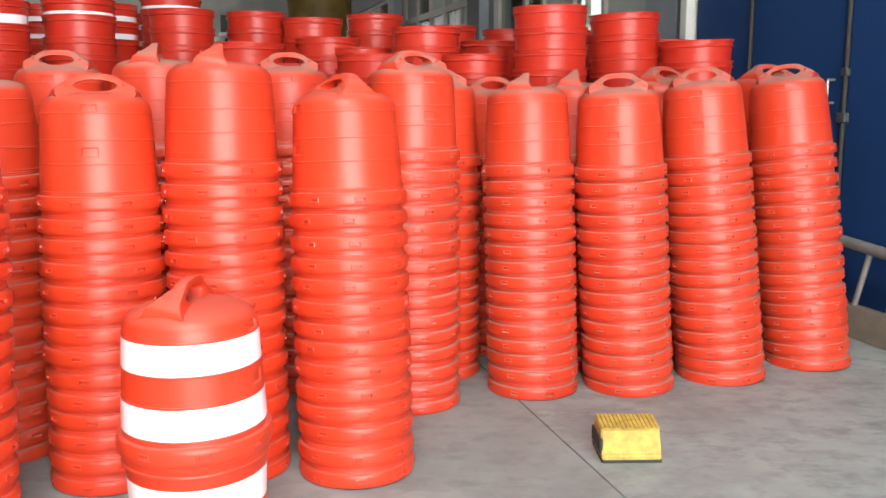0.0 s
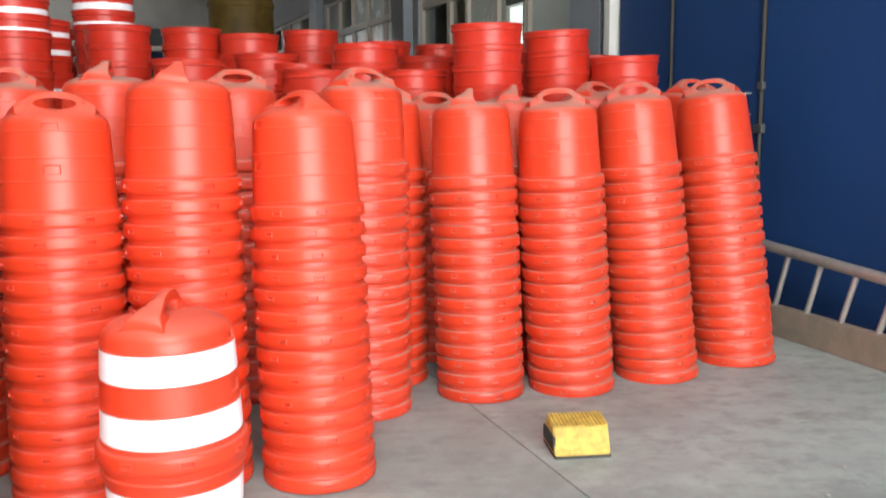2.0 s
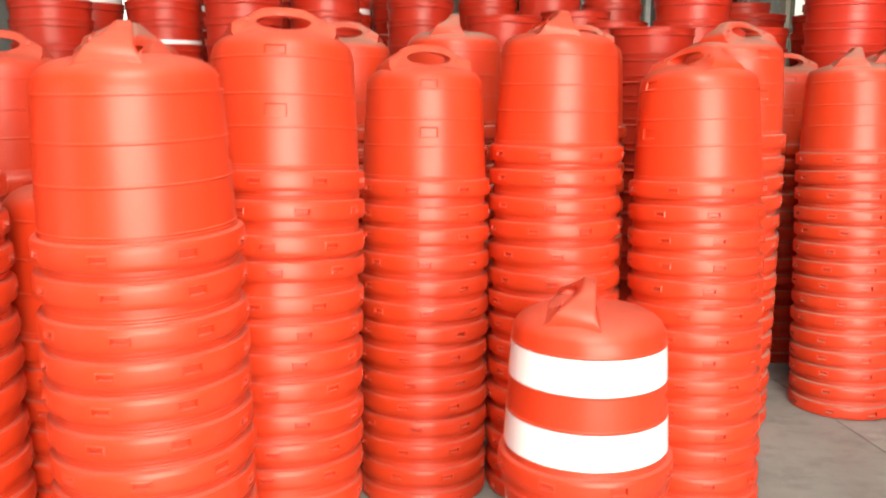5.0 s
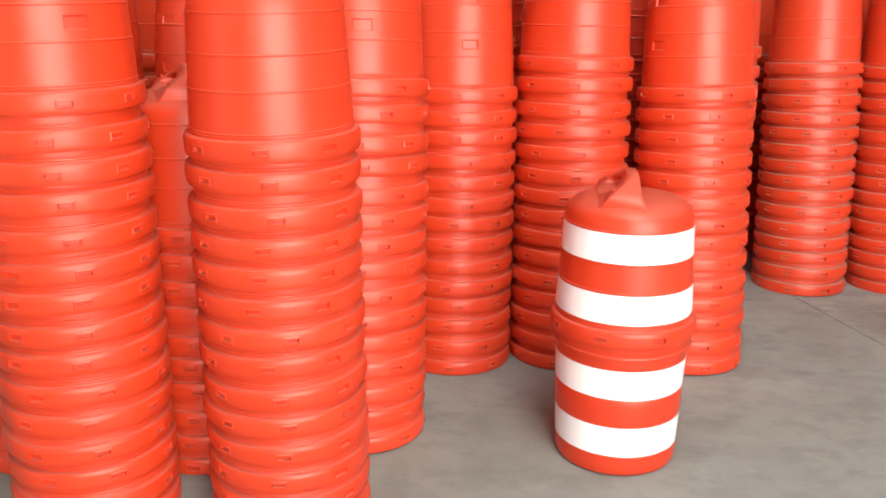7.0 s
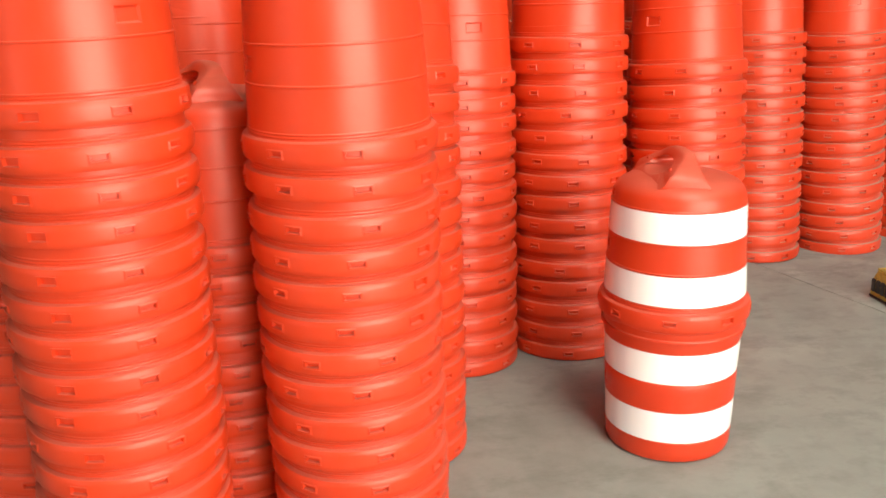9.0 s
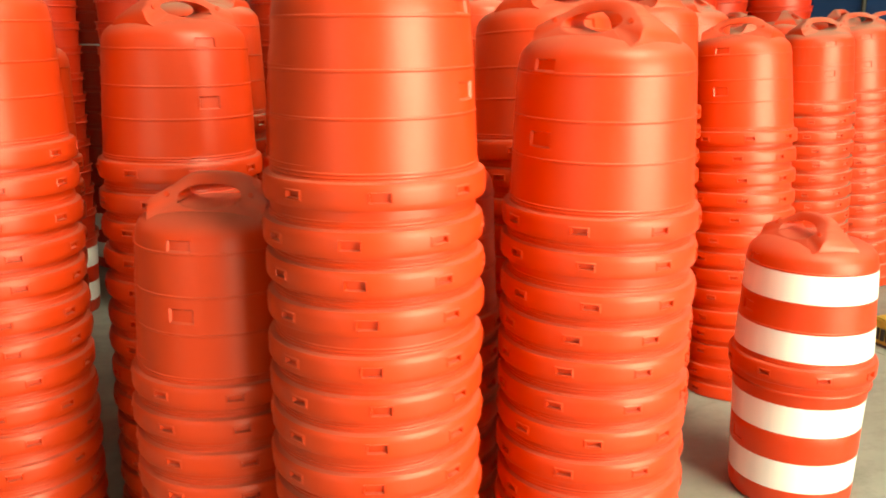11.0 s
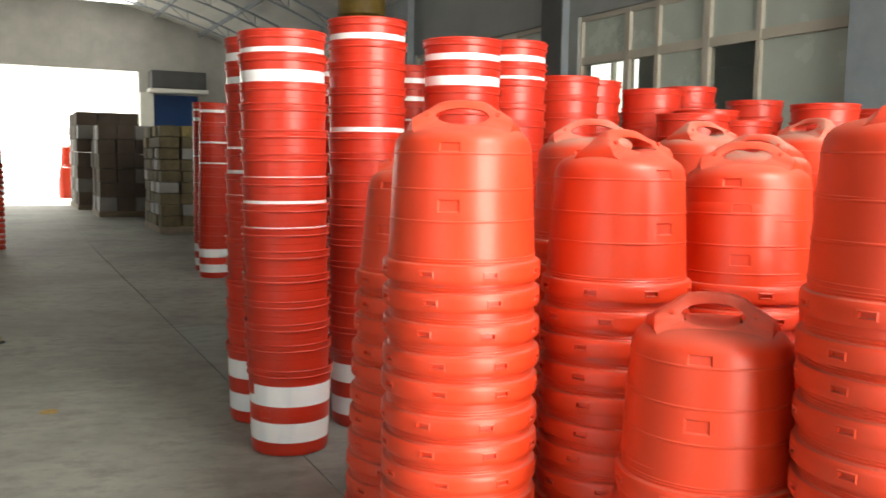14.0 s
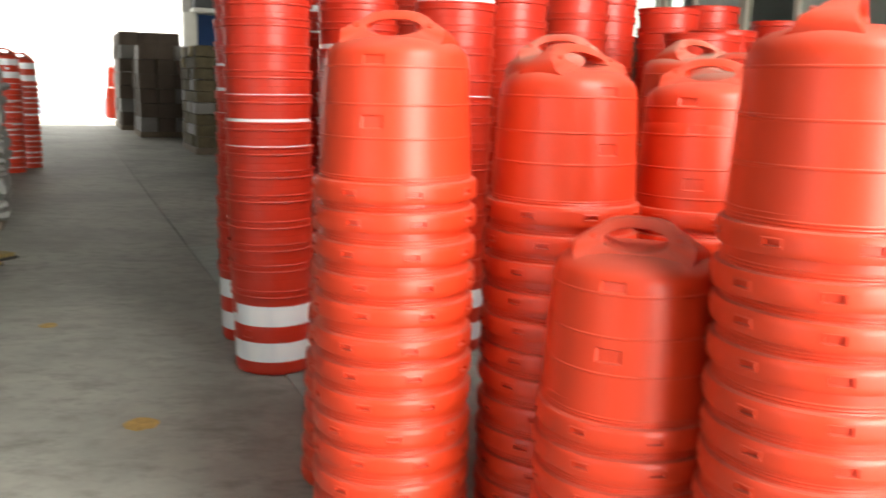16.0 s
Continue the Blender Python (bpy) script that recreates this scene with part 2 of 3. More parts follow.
def revolve(profile, seg=64, close=False):
    """Rings of a profile of (radius, height); a radius of 0 closes to a point. Returns the bmesh and its faces by row."""
    bm = bmesh.new()
    rings = []
    for r, z in profile:
        if r < 1e-6:
            rings.append([bm.verts.new((0, 0, z))])
        else:
            rings.append([bm.verts.new((r * math.cos(2 * math.pi * i / seg), r * math.sin(2 * math.pi * i / seg), z)) for i in range(seg)])
    rows = []
    for a, b in zip(rings, rings[1:]):
        row = []
        for i in range(seg):
            j = (i + 1) % seg
            if len(a) == 1 and len(b) == 1:
                continue
            if len(b) == 1:
                row.append(bm.faces.new((a[i], a[j], b[0])))
            elif len(a) == 1:
                row.append(bm.faces.new((a[0], b[j], b[i])))
            else:
                row.append(bm.faces.new((a[i], a[j], b[j], b[i])))
        rows.append(row)
    return bm, rows


def recess(bm, faces, inset, depth, lip=0.0):
    """Sinks a patch of wall inwards, towards the axis, with steep sides, inside a raised lip where one is asked for."""
    if lip:
        bmesh.ops.inset_region(bm, faces=faces, thickness=0.0025, use_even_offset=True)
        for v in {v for f in faces for v in f.verts}:
            v.co += Vector((v.co.x, v.co.y, 0)).normalized() * lip
        bmesh.ops.inset_region(bm, faces=faces, thickness=0.002, use_even_offset=True)
    bmesh.ops.inset_region(bm, faces=faces, thickness=inset, use_even_offset=True)
    for v in {v for f in faces for v in f.verts}:
        d = Vector((v.co.x, v.co.y, 0)).normalized()
        v.co -= d * depth


# ---------------------------------------------------------------- the hall
def thing(name, bm, material, label, category, kind="", group="", m=HALL, smooth=False, angle=40):
    return tagged(part(name, bm, material, None, "", m, smooth, angle), label, category, group, kind)


ground = thing("ground", box(-400, 400, -400, 400, -0.5, -0.12), GROUND, "pale concrete yard round the hall", "ground", "structure")
floor_base = thing("floor", box(W0 - 0.2, W1 + 0.2, S0 - 0.2, S1 + 0.2, -0.3, -0.02), CONCRETE, "worn grey concrete warehouse floor in large cast slabs", "floor", "structure")
edges_w = [W0, -5.2, -1.92, 1.40, W1]
edges_s = [S0, 8.6, 14.4, 20.2, S1]
for a, b in zip(edges_w, edges_w[1:]):
    for c, d in zip(edges_s, edges_s[1:]):
        lift = 0.0015 * random.random() - 0.002
        part("slab", box(a + 0.003, b - 0.003, c + 0.003, d - 0.003, -0.1, lift, 0.003), AISLE if b < -1.5 or c > 8 else MID_FLOOR if b < 2 else CONCRETE, floor_base)


def wall(name, label, boxes, material=PLASTER):
    bm = bmesh.new()
    for b in boxes:
        block(bm, *b)
    return thing(name, bm, material, label, "wall", "structure")


T = 0.24
SILL, HEAD, TOP = 1.0, 2.76, 3.36              # window band in the side wall
WIN_A, WIN_B = (7.15, 11.62), (12.45, 17.0)
WIN_C = (17.5, 22.5)
bxs = [(W1, W1 + T, S0, WIN_A[0], 0, EAVE), (W1, W1 + T, WIN_A[1], WIN_B[0], 0, EAVE), (W1, W1 + T, WIN_B[1], WIN_C[0], 0, EAVE), (W1, W1 + T, WIN_C[1], S1, 0, EAVE)]
for a, b in (WIN_A, WIN_B, WIN_C):
    bxs += [(W1, W1 + T, a, b, 0, SILL), (W1, W1 + T, a, b, TOP, EAVE)]
wall("wall_east", "dim grey plastered side wall with long office windows", bxs)
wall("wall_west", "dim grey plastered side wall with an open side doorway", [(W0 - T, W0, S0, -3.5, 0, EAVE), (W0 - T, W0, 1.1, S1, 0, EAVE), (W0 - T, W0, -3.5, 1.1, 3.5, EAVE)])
DOOR_L, DOOR_R, DOOR_H = -6.65, 0.80, 3.94
FASCIA = plain("grey_ribbed_sheet", (0.40, 0.39, 0.365), 0.6, 0.2, 1.5)
end = wall("wall_north", "grey end wall with a wide open doorway", [(W0 - T, DOOR_L, S1, S1 + T, 0, 7), (DOOR_R, W1 + T, S1, S1 + T, 0, 7), (DOOR_L, DOOR_R, S1, S1 + T, DOOR_H, 7)], FASCIA)
for k in range(26):
    x = DOOR_L + 0.2 + k * (DOOR_R - DOOR_L - 0.4) / 25
    part("rib", box(x - 0.025, x + 0.025, S1 - 0.035, S1 - 0.001, DOOR_H + 0.02, 6.2), FASCIA, end)
wall("wall_south", "end wall with a wide doorway open to the yard", [(W0 - T, -2.6, S0 - T, S0, 0, 7), (3.85, W1 + T, S0 - T, S0, 0, 7), (-2.6, 3.85, S0 - T, S0, 4.3, 7)], SHEET)

# arched roof: ribbed sheet on arched trusses
MID, HALF, RISE = (W0 + W1) / 2, (W1 - W0) / 2, 1.75


def arch_z(w, drop=0.0):
    k = (w - MID) / (HALF + 0.3)
    return EAVE - drop + RISE * (1 - k * k)


bm = bmesh.new()
n_w = 60
rows = []
for s in (S0 - T, S1 + T):
    rows.append([bm.verts.new((W0 - T + (W1 - W0 + 2 * T) * i / n_w, s, arch_z(W0 - T + (W1 - W0 + 2 * T) * i / n_w) + (0.03 if i % 2 else 0))) for i in range(n_w + 1)])
top_rows = [[bm.verts.new(v.co + Vector((0, 0, 0.06))) for v in r] for r in rows]
for i in range(n_w):
    bm.faces.new((rows[0][i], rows[0][i + 1], rows[1][i + 1], rows[1][i]))
    bm.faces.new((top_rows[0][i], top_rows[1][i], top_rows[1][i + 1], top_rows[0][i + 1]))
thing("ceiling", bm, SHEET, "arched ribbed pale grey roof sheeting", "ceiling", "structure")
for s in np.arange(0.5, S1, 3.0):
    bm = bmesh.new()
    pts = [(W0 + (W1 - W0) * i / 24, s, arch_z(W0 + (W1 - W0) * i / 24, 0.12)) for i in range(25)]
    low = [(p[0], p[1], p[2] - 0.28) for p in pts]
    for a, b in zip(pts, pts[1:]):
        bar(bm, a, b, 0.03, 6)
    for a, b in zip(low, low[1:]):
        bar(bm, a, b, 0.025, 6)
    for i in range(24):
        bar(bm, pts[i], low[i + 1] if i % 2 else low[i], 0.012, 5)
    thing("roof_truss", bm, STEEL, "grey arched steel roof truss under the sheeting", "truss", "structure", "roof trusses")
for k in range(1, 10):
    w = W0 + (W1 - W0) * k / 10
    thing("purlin", box(w - 0.03, w + 0.03, S0, S1, arch_z(w) - 0.115, arch_z(w) - 0.02), STEEL, "grey steel purlin carrying the roof sheets", "purlin", "structure", "purlins")

for w, s in ((2.2, -1.4), (-0.4, -1.4), (-0.4, 27.0), (-4.6, 27.0)):
    thing("skylight", box(w - 0.9, w + 0.9, s - 2.2, s + 2.2, arch_z(w + (0.9 if w > MID else -0.9)) - 0.13, arch_z(w + (0.9 if w > MID else -0.9)) - 0.1), DAYLIGHT, "translucent white skylight sheet in the roof", "skylight", "structure", "skylights")

# steel columns along the window wall
for s in (6.80, 12.03, 17.25, 23.0):
    col = thing("column", box(W1 - 0.16, W1 - 0.004, s - 0.2, s + 0.2, 0, EAVE - 0.05, 0.006), STEEL, "grey-blue painted steel column against the wall", "column", "structure", "wall columns")
    part("flange", box(W1 - 0.172, W1 - 0.161, s - 0.26, s + 0.26, 0, EAVE - 0.05), DARK if s == 12.03 else STEEL, col)


def window_band(name, edges, glazing, transoms):
    win = tagged(new(name), "long cream-framed office window with transom lights", "window", "", "structure")
    win.matrix_world = HALL
    x0, x1 = W1 + 0.05, W1 + 0.15
    a, b, bays = edges[0], edges[-1], len(edges) - 1
    def rail(z0, z1):
        part("rail", box(x0, x1, a, b, z0, z1, 0.004), CREAM, win)
    rail(SILL, SILL + 0.08), rail(HEAD - 0.055, HEAD + 0.055), rail(TOP - 0.07, TOP)
    for i, s in enumerate(edges):
        half = 0.055 if i % 2 == 0 else 0.035
        part("mullion", box(x0 - 0.006, x1 - 0.004, max(a, s - half), min(b, s + half), SILL, TOP, 0.004), CREAM, win)
    for i in range(bays):
        for z0, z1, k in ((SILL + 0.08, HEAD - 0.055, glazing[i % len(glazing)]), (HEAD + 0.055, TOP - 0.07, transoms[i])):
            p = part("pane", box(x0 + 0.04, x0 + 0.046, edges[i] + 0.03, edges[i + 1] - 0.03, z0, z1), GLASS if k == "G" else FROST, win)
            p.visible_shadow = k != "G"
    return win


window_band("window_1", (7.15, 8.37, 9.16, 10.01, 10.6, 11.62), "FGFGG", "FFFFF")
window_band("window_2", tuple(np.linspace(*WIN_B, 6)), "FFFGF", "FFFGF")
window_band("window_3", tuple(np.linspace(*WIN_C, 6)), "FGFFG", "FGFFG")

# the office behind the windows
wall("wall_office", "pale office wall with a bright outside window", [(7.4, 7.6, 5, 24, 0, 2.35), (7.4, 7.6, 5, 14.6, 2.35, 3.35), (7.4, 7.6, 17.2, 24, 2.35, 3.35), (7.4, 7.6, 5, 24, 3.35, EAVE)], PALE)
outside = tagged(new("window_4"), "pale-framed outside window of the office", "window", "", "structure")
outside.matrix_world = HALL
for y in (14.63, 15.48, 16.32, 17.17):
    part("mullion", box(7.45, 7.55, y - 0.03, y + 0.03, 2.35, 3.35, 0.004), CREAM, outside)
wall("wall_office_ends", "office cross walls", [(W1 + T, 7.6, 4.8, 5, 0, EAVE), (W1 + T, 7.6, 24, 24.2, 0, EAVE)])
thing("ceiling_office", box(W1 + T, 7.6, 4.8, 24.2, EAVE, EAVE + 0.1), PALE, "plain office ceiling", "ceiling", "structure")
thing("backdrop_office", box(8.4, 8.45, 4, 25, 0.5, 6.5), DAYLIGHT, "hazy white daylight outside the office windows", "backdrop", "structure")
thing("backdrop_yard", box(-40, 30, 62, 62.2, -1, 30), DAYLIGHT, "hazy white daylight beyond the open doorway", "backdrop", "structure")


# ---------------------------------------------------------------- drum caps, buckets and the striped drum
SEG = 64
LIFT = 0.374                                      # height at which the arch is set into the dome


def cap_mesh(name, material):
    prof = [(0.1955, 0.012), (0.2050, 0.0), (0.2098, 0.0006), (0.2120, 0.0055), (0.2124, 0.0135), (0.2122, 0.0345), (0.2114, 0.0425), (0.2088, 0.0470),
            (0.2035, 0.0490), (0.1988, 0.0497), (0.1966, 0.0525), (0.1986, 0.0556), (0.1966, 0.0588), (0.1982, 0.0608), (0.1982, 0.0630), (0.1964, 0.0650), (0.1928, 0.1525), (0.1944, 0.1545), (0.1944, 0.1572),
            (0.1926, 0.159), (0.1914, 0.179), (0.1898, 0.212), (0.1886, 0.2325), (0.1902, 0.2345), (0.1902, 0.2372), (0.1884, 0.239),
            (0.1836, 0.3225), (0.1852, 0.3245), (0.1850, 0.3272), (0.1834, 0.329), (0.1824, 0.338), (0.1795, 0.3535), (0.1728, 0.3665),
            (0.160, 0.3785), (0.139, 0.3890), (0.108, 0.3965), (0.06, 0.4005), (0.0, 0.402)]
    bm, rows = revolve(prof, SEG)
    slots = rows[4]
    for k in range(8):
        recess(bm, [slots[(k * 8 + 3 + i) % SEG] for i in range(2)], 0.0015, 0.009, 0.002)
    patch = rows[20]
    for k in (13, 45):
        recess(bm, [patch[(k + i) % SEG] for i in range(3)], 0.004, 0.005)
    for k in (13, 45):
        fs = [rows[29][(k + i) % SEG] for i in range(3)] + [rows[30][(k + i) % SEG] for i in range(3)]
        recess(bm, fs, 0.003, 0.005)
    return mesh(name, bm, material, True, 28)


def handle_mesh(name, material):
    """A moulded carrying arch: upright on one side, ramping down to the dome on the other, with a long oval grip hole and two pin holes."""
    bm = bmesh.new()
    n = 48
    outer, hole = [], []
    for i in range(n):
        a = 2 * math.pi * i / n
        ca, sa = math.cos(a), math.sin(a)
        z = 0.040 + (0.052 if sa > 0 else 0.070) * math.copysign(abs(sa) ** 0.8, sa)
        spread = 0.094 + 0.072 * max(0.0, min(1.0, (0.068 - z) / 0.055))
        outer.append((spread * math.copysign(abs(ca) ** 0.72, ca), z))
        hole.append((0.068 * ca, 0.0475 + 0.0215 * sa))

    def deep(z):
        k = max(0.0, min(1.0, 1 - z / 0.082))
        return 0.015 + 0.125 * k ** 1.12

    def flare(z):
        k = max(0.0, min(1.0, 1 - z / 0.05))
        return 0.015 + 0.022 * k ** 1.8
    loops = []
    for pts, front in ((outer, True), (hole, True), (outer, False), (hole, False)):
        loops.append([bm.verts.new((x, flare(z) if front else -deep(z), z)) for x, z in pts])
    of, hf, ob_, hb = loops
    for i in range(n):
        j = (i + 1) % n
        bm.faces.new((of[i], of[j], hf[j], hf[i]))
        bm.faces.new((ob_[j], ob_[i], hb[i], hb[j]))
        bm.faces.new((hf[i], hf[j], hb[j], hb[i]))
        bm.faces.new((of[j], of[i], ob_[i], ob_[j]))
    bmesh.ops.recalc_face_normals(bm, faces=bm.faces)
    for v in bm.verts:                            # the foot of the arch runs out inside the dome's shoulder
        z = v.co.z + LIFT
        most = float(np.interp(z, (0.30, 0.353, 0.3665, 0.3785, 0.389, 0.3965, 0.42), (0.176, 0.174, 0.171, 0.163, 0.157, 0.155, 0.152)))
        k = min(1.0, most / max(1e-6, math.hypot(v.co.x, v.co.y)))
        v.co.x, v.co.y = v.co.x * k, v.co.y * k
    sharp = [e for e in bm.edges if e.calc_face_angle(0) > radians(45)]
    bmesh.ops.bevel(bm, geom=sharp, offset=0.006, segments=2, affect="EDGES", profile=0.6)
    for sx in (-1, 1):
        bmesh.ops.create_cone(bm, cap_ends=True, segments=10, radius1=0.006, radius2=0.006, depth=0.004,
                              matrix=pose(sx * 0.092, -0.062, 0.052, 60, 0, 0))
    return mesh(name, bm, material, True, 50)


def bucket_mesh(name, material):
    prof = [(0.0, 0.006), (0.150, 0.004), (0.168, 0.0), (0.176, 0.004), (0.1805, 0.014), (0.182, 0.03), (0.1834, 0.062), (0.1824, 0.064), (0.1858, 0.160),
            (0.1870, 0.162), (0.1877, 0.178), (0.1885, 0.215), (0.1892, 0.243), (0.1882, 0.245), (0.1922, 0.338), (0.1935, 0.340), (0.1955, 0.3705),
            (0.2035, 0.3725), (0.2045, 0.376), (0.2035, 0.379), (0.1985, 0.381), (0.1992, 0.3865), (0.1998, 0.4005), (0.2048, 0.403), (0.2055, 0.408), (0.203, 0.4115), (0.199, 0.4105),
            (0.1962, 0.39), (0.1917, 0.345), (0.1860, 0.245), (0.1835, 0.16), (0.179, 0.02), (0.0, 0.014)]
    bm, rows = revolve(prof, SEG)
    for k in (13, 45):
        recess(bm, [rows[10][(k + i) % SEG] for i in range(3)], 0.004, 0.005)
    for k in range(0, SEG, 16):
        for i in range(4):
            f = rows[21][(k + i) % SEG]
            for v in f.verts:
                d = Vector((v.co.x, v.co.y, 0)).normalized()
                v.co += d * 0.0012
    return mesh(name, bm, material, True, 28)


def band_mesh(name, r0, z0, r1, z1):
    """A strip of film wrapped round, its two ends overlapping a little."""
    bm = bmesh.new()
    n = 72
    lo, hi = [], []
    for i in range(n + 3):
        a = 2 * math.pi * i / n
        d = 0.0012 + (0.0009 if i > n - 1 else 0.0)
        lo.append(bm.verts.new(((r0 + d) * math.cos(a), (r0 + d) * math.sin(a), z0)))
        hi.append(bm.verts.new(((r1 + d) * math.cos(a), (r1 + d) * math.sin(a), z1)))
    for i in range(n + 2):
        bm.faces.new((lo[i], lo[i + 1], hi[i + 1], hi[i]))
    return mesh(name, bm, FILM, True)


CAP_DUSTY, ARCH_DUSTY = cap_mesh("dusty_cap_shell", RED_DUSTY), handle_mesh("dusty_carrying_arch", RED_DUSTY)
CAP, CAP_CLEAN = cap_mesh("cap_shell", RED), cap_mesh("clean_cap_shell", RED_CLEAN)
ARCH, ARCH_CLEAN = handle_mesh("carrying_arch", RED), handle_mesh("clean_carrying_arch", RED_CLEAN)
BUCKET, BUCKET_CLEAN = bucket_mesh("bucket_shell", RED_BUCKET), bucket_mesh("clean_bucket_shell", RED_CLEAN)
CAP_BAND_HI, CAP_BAND_LO = band_mesh("upper_cap_film", 0.1884, 0.2395, 0.1837, 0.322), band_mesh("lower_cap_film", 0.1972, 0.0675, 0.1930, 0.1515)
BUCKET_BAND_HI, BUCKET_BAND_LO = band_mesh("upper_bucket_film", 0.1883, 0.2465, 0.1921, 0.3365), band_mesh("lower_bucket_film", 0.1825, 0.066, 0.1857, 0.1585)


# the domed barrels are loose drum caps, the upper halves of traffic drums
def cap_model(dusty=False):
    ob = tagged(part("traffic_barrel", CAP_DUSTY if dusty else CAP, RED), "very dusty red plastic domed drum cap nested in a leaning stack" if dusty else
                "red-orange plastic domed drum cap nested in an upright stack", "traffic barrel", "stacked domed barrels")
    part("handle", ARCH_DUSTY if dusty else ARCH, RED, ob, "", pose(0, 0, LIFT))
    return ob


def striped_cap_model():
    ob = tagged(part("striped_traffic_barrel", CAP, RED), "red domed drum cap with white reflective bands in a stack", "traffic barrel", "striped domed barrels")
    part("handle", ARCH, RED, ob, "", pose(0, 0, LIFT))
    part("reflective_band", CAP_BAND_HI, FILM, ob, "white reflective film")
    part("reflective_band", CAP_BAND_LO, FILM, ob, "white reflective film")
    return ob


THIN_BAND = band_mesh("narrow_bucket_film", 0.1886, 0.238, 0.1910, 0.3050)
STACK_BAND = band_mesh("stacked_bucket_film", 0.1886, 0.238, 0.1919, 0.334)


def bucket_model(bands, thin=False):
    ob = tagged(part("drum_bucket", BUCKET, RED_BUCKET),
                "open red plastic bucket with white reflective bands in a stack" if bands else "plain open red plastic bucket nested in a tall stack",
                "drum bucket", "banded drum buckets" if bands else "plain drum buckets")
    if bands:
        part("reflective_band", THIN_BAND if thin else STACK_BAND, FILM, ob, "white reflective film")
        part("reflective_band", BUCKET_BAND_LO, FILM, ob, "white reflective film")
    return ob


def cap_stack(model, base, top, rim, turn, separate=99, shaky=1.0, nest=0.077):
    """Caps nested on one another from base (x, y) to top (x, y), the highest rim at that height; returns the places of those too deep to tell apart."""
    deep = []
    n = max(1, round((rim - 0.03) / nest)) + 1
    pitch = (rim - 0.03) / (n - 1)
    lean = Vector((top[0] - base[0], top[1] - base[1], rim))
    rx, ry = -math.degrees(math.atan2(lean.y, lean.z)), math.degrees(math.atan2(lean.x, lean.z))
    for k in range(n):
        f = k / (n - 1)
        j = 0.0022 * shaky if 0 < k else 0.0
        x = base[0] + (top[0] - base[0]) * f + random.uniform(-j, j)
        y = base[1] + (top[1] - base[1]) * f + random.uniform(-j, j)
        z = k * pitch + (random.uniform(-0.006, 0.006) if 0 < k < n - 1 else 0)
        tilt = 0.75 * shaky
        g = min(1.0, 0.35 + k * 0.4)
        m = pose(x, y, z, rx * g + random.uniform(-tilt, tilt) * (k > 0), ry * g + random.uniform(-tilt, tilt) * (k > 0), 0) \
            @ pose(0, 0, 0, 0, 0, turn + (random.uniform(-14, 14) if k < n - 1 else 0))
        if n - k <= separate:
            copy_thing(model, m)
        else:
            deep.append(m)
    return deep


def joined(name, data, places, material, label, category):
    """Many alike shells, too deep in the stacks to tell apart, as one object."""
    vs = np.empty(len(data.vertices) * 3)
    data.vertices.foreach_get("co", vs)
    vs = np.c_[vs.reshape(-1, 3), np.ones(len(data.vertices))]
    faces = [tuple(p.vertices) for p in data.polygons]
    allv, allf, o = [], [], 0
    for m in places:
        allv.append(vs @ np.array(m).T[:, :3])
        allf += [tuple(i + o for i in f) for f in faces]
        o += len(vs)
    me = bpy.data.meshes.new(name)
    me.from_pydata(np.concatenate(allv).tolist(), [], allf)
    me.materials.append(material)
    for p in me.polygons:
        p.use_smooth = True
    return tagged(new(name, me), label, category, "", "stuff")


model, dusty_model = cap_model(), cap_model(True)
model.matrix_world, dusty_model.matrix_world = pose(0, 0, -30), pose(1, 0, -30)
# base x, y; top x, y; height of the top rim; turn of the handle
FRONT = [
    ((-2.86, 2.65), (-2.861, 2.651), 1.107, -14),
    ((-2.40, 2.71), (-2.394, 2.718), 1.044, 28),
    ((-2.351, 2.216), (-2.351, 2.216), 0.653, -26),
    ((-1.885, 2.255), (-1.885, 2.255), 0.72, -65),
    ((-2.09, 1.89), (-2.095, 1.879), 1.117, -126),
    ((-1.57, 1.93), (-1.577, 1.918), 1.016, -63),
    ((-1.448, 2.389), (-1.439, 2.470), 1.084, 20),
    ((-1.156, 2.994), (-1.153, 3.035), 1.009, 21),
    ((-0.73, 3.06), (-0.735, 3.102), 1.114, -76),
    ((-0.264, 3.045), (-0.286, 3.113), 1.009, -50),
    ((0.482, 3.981), (0.455, 4.032), 1.033, -97),
    ((0.945, 4.026), (0.878, 4.026), 1.031, -11),
    ((1.434, 4.177), (1.327, 4.211), 1.064, -16),
    ((1.953, 4.398), (1.846, 4.487), 1.087, -25),
    ((-1.96, 2.76), (-1.96, 2.78), 1.02, -34),
    ((-2.91, 3.34), (-2.87, 3.35), 0.98, -40),
]
for base, top, rim, turn in FRONT:
    cap_stack(dusty_model if base[0] > 0.2 else model, base, top, rim, turn, nest=0.0695 if base[0] > 0.2 else 0.077)
BACK = [
    ((-2.27, 3.29), 1.10, -20), ((-1.66, 3.25), 1.06, -50), ((-1.60, 3.83), 1.13, 15), ((-1.14, 3.72), 1.15, -80), ((-0.66, 4.10), 1.13, 15),
    ((-0.08, 3.80), 1.12, 35), ((0.03, 4.27), 1.06, 10), ((0.32, 4.72), 1.03, 5), ((0.73, 4.50), 1.06, -95), ((1.20, 4.66), 1.08, 35), ((1.85, 4.95), 1.10, 20),
]
deep = []
for top, rim, turn in BACK:
    deep += cap_stack(dusty_model, top, top, rim, turn, 6)
joined("nested_drum_caps", CAP_DUSTY, deep, RED_DUSTY, "lower red drum caps deep inside the crowded stacks", "drum caps")

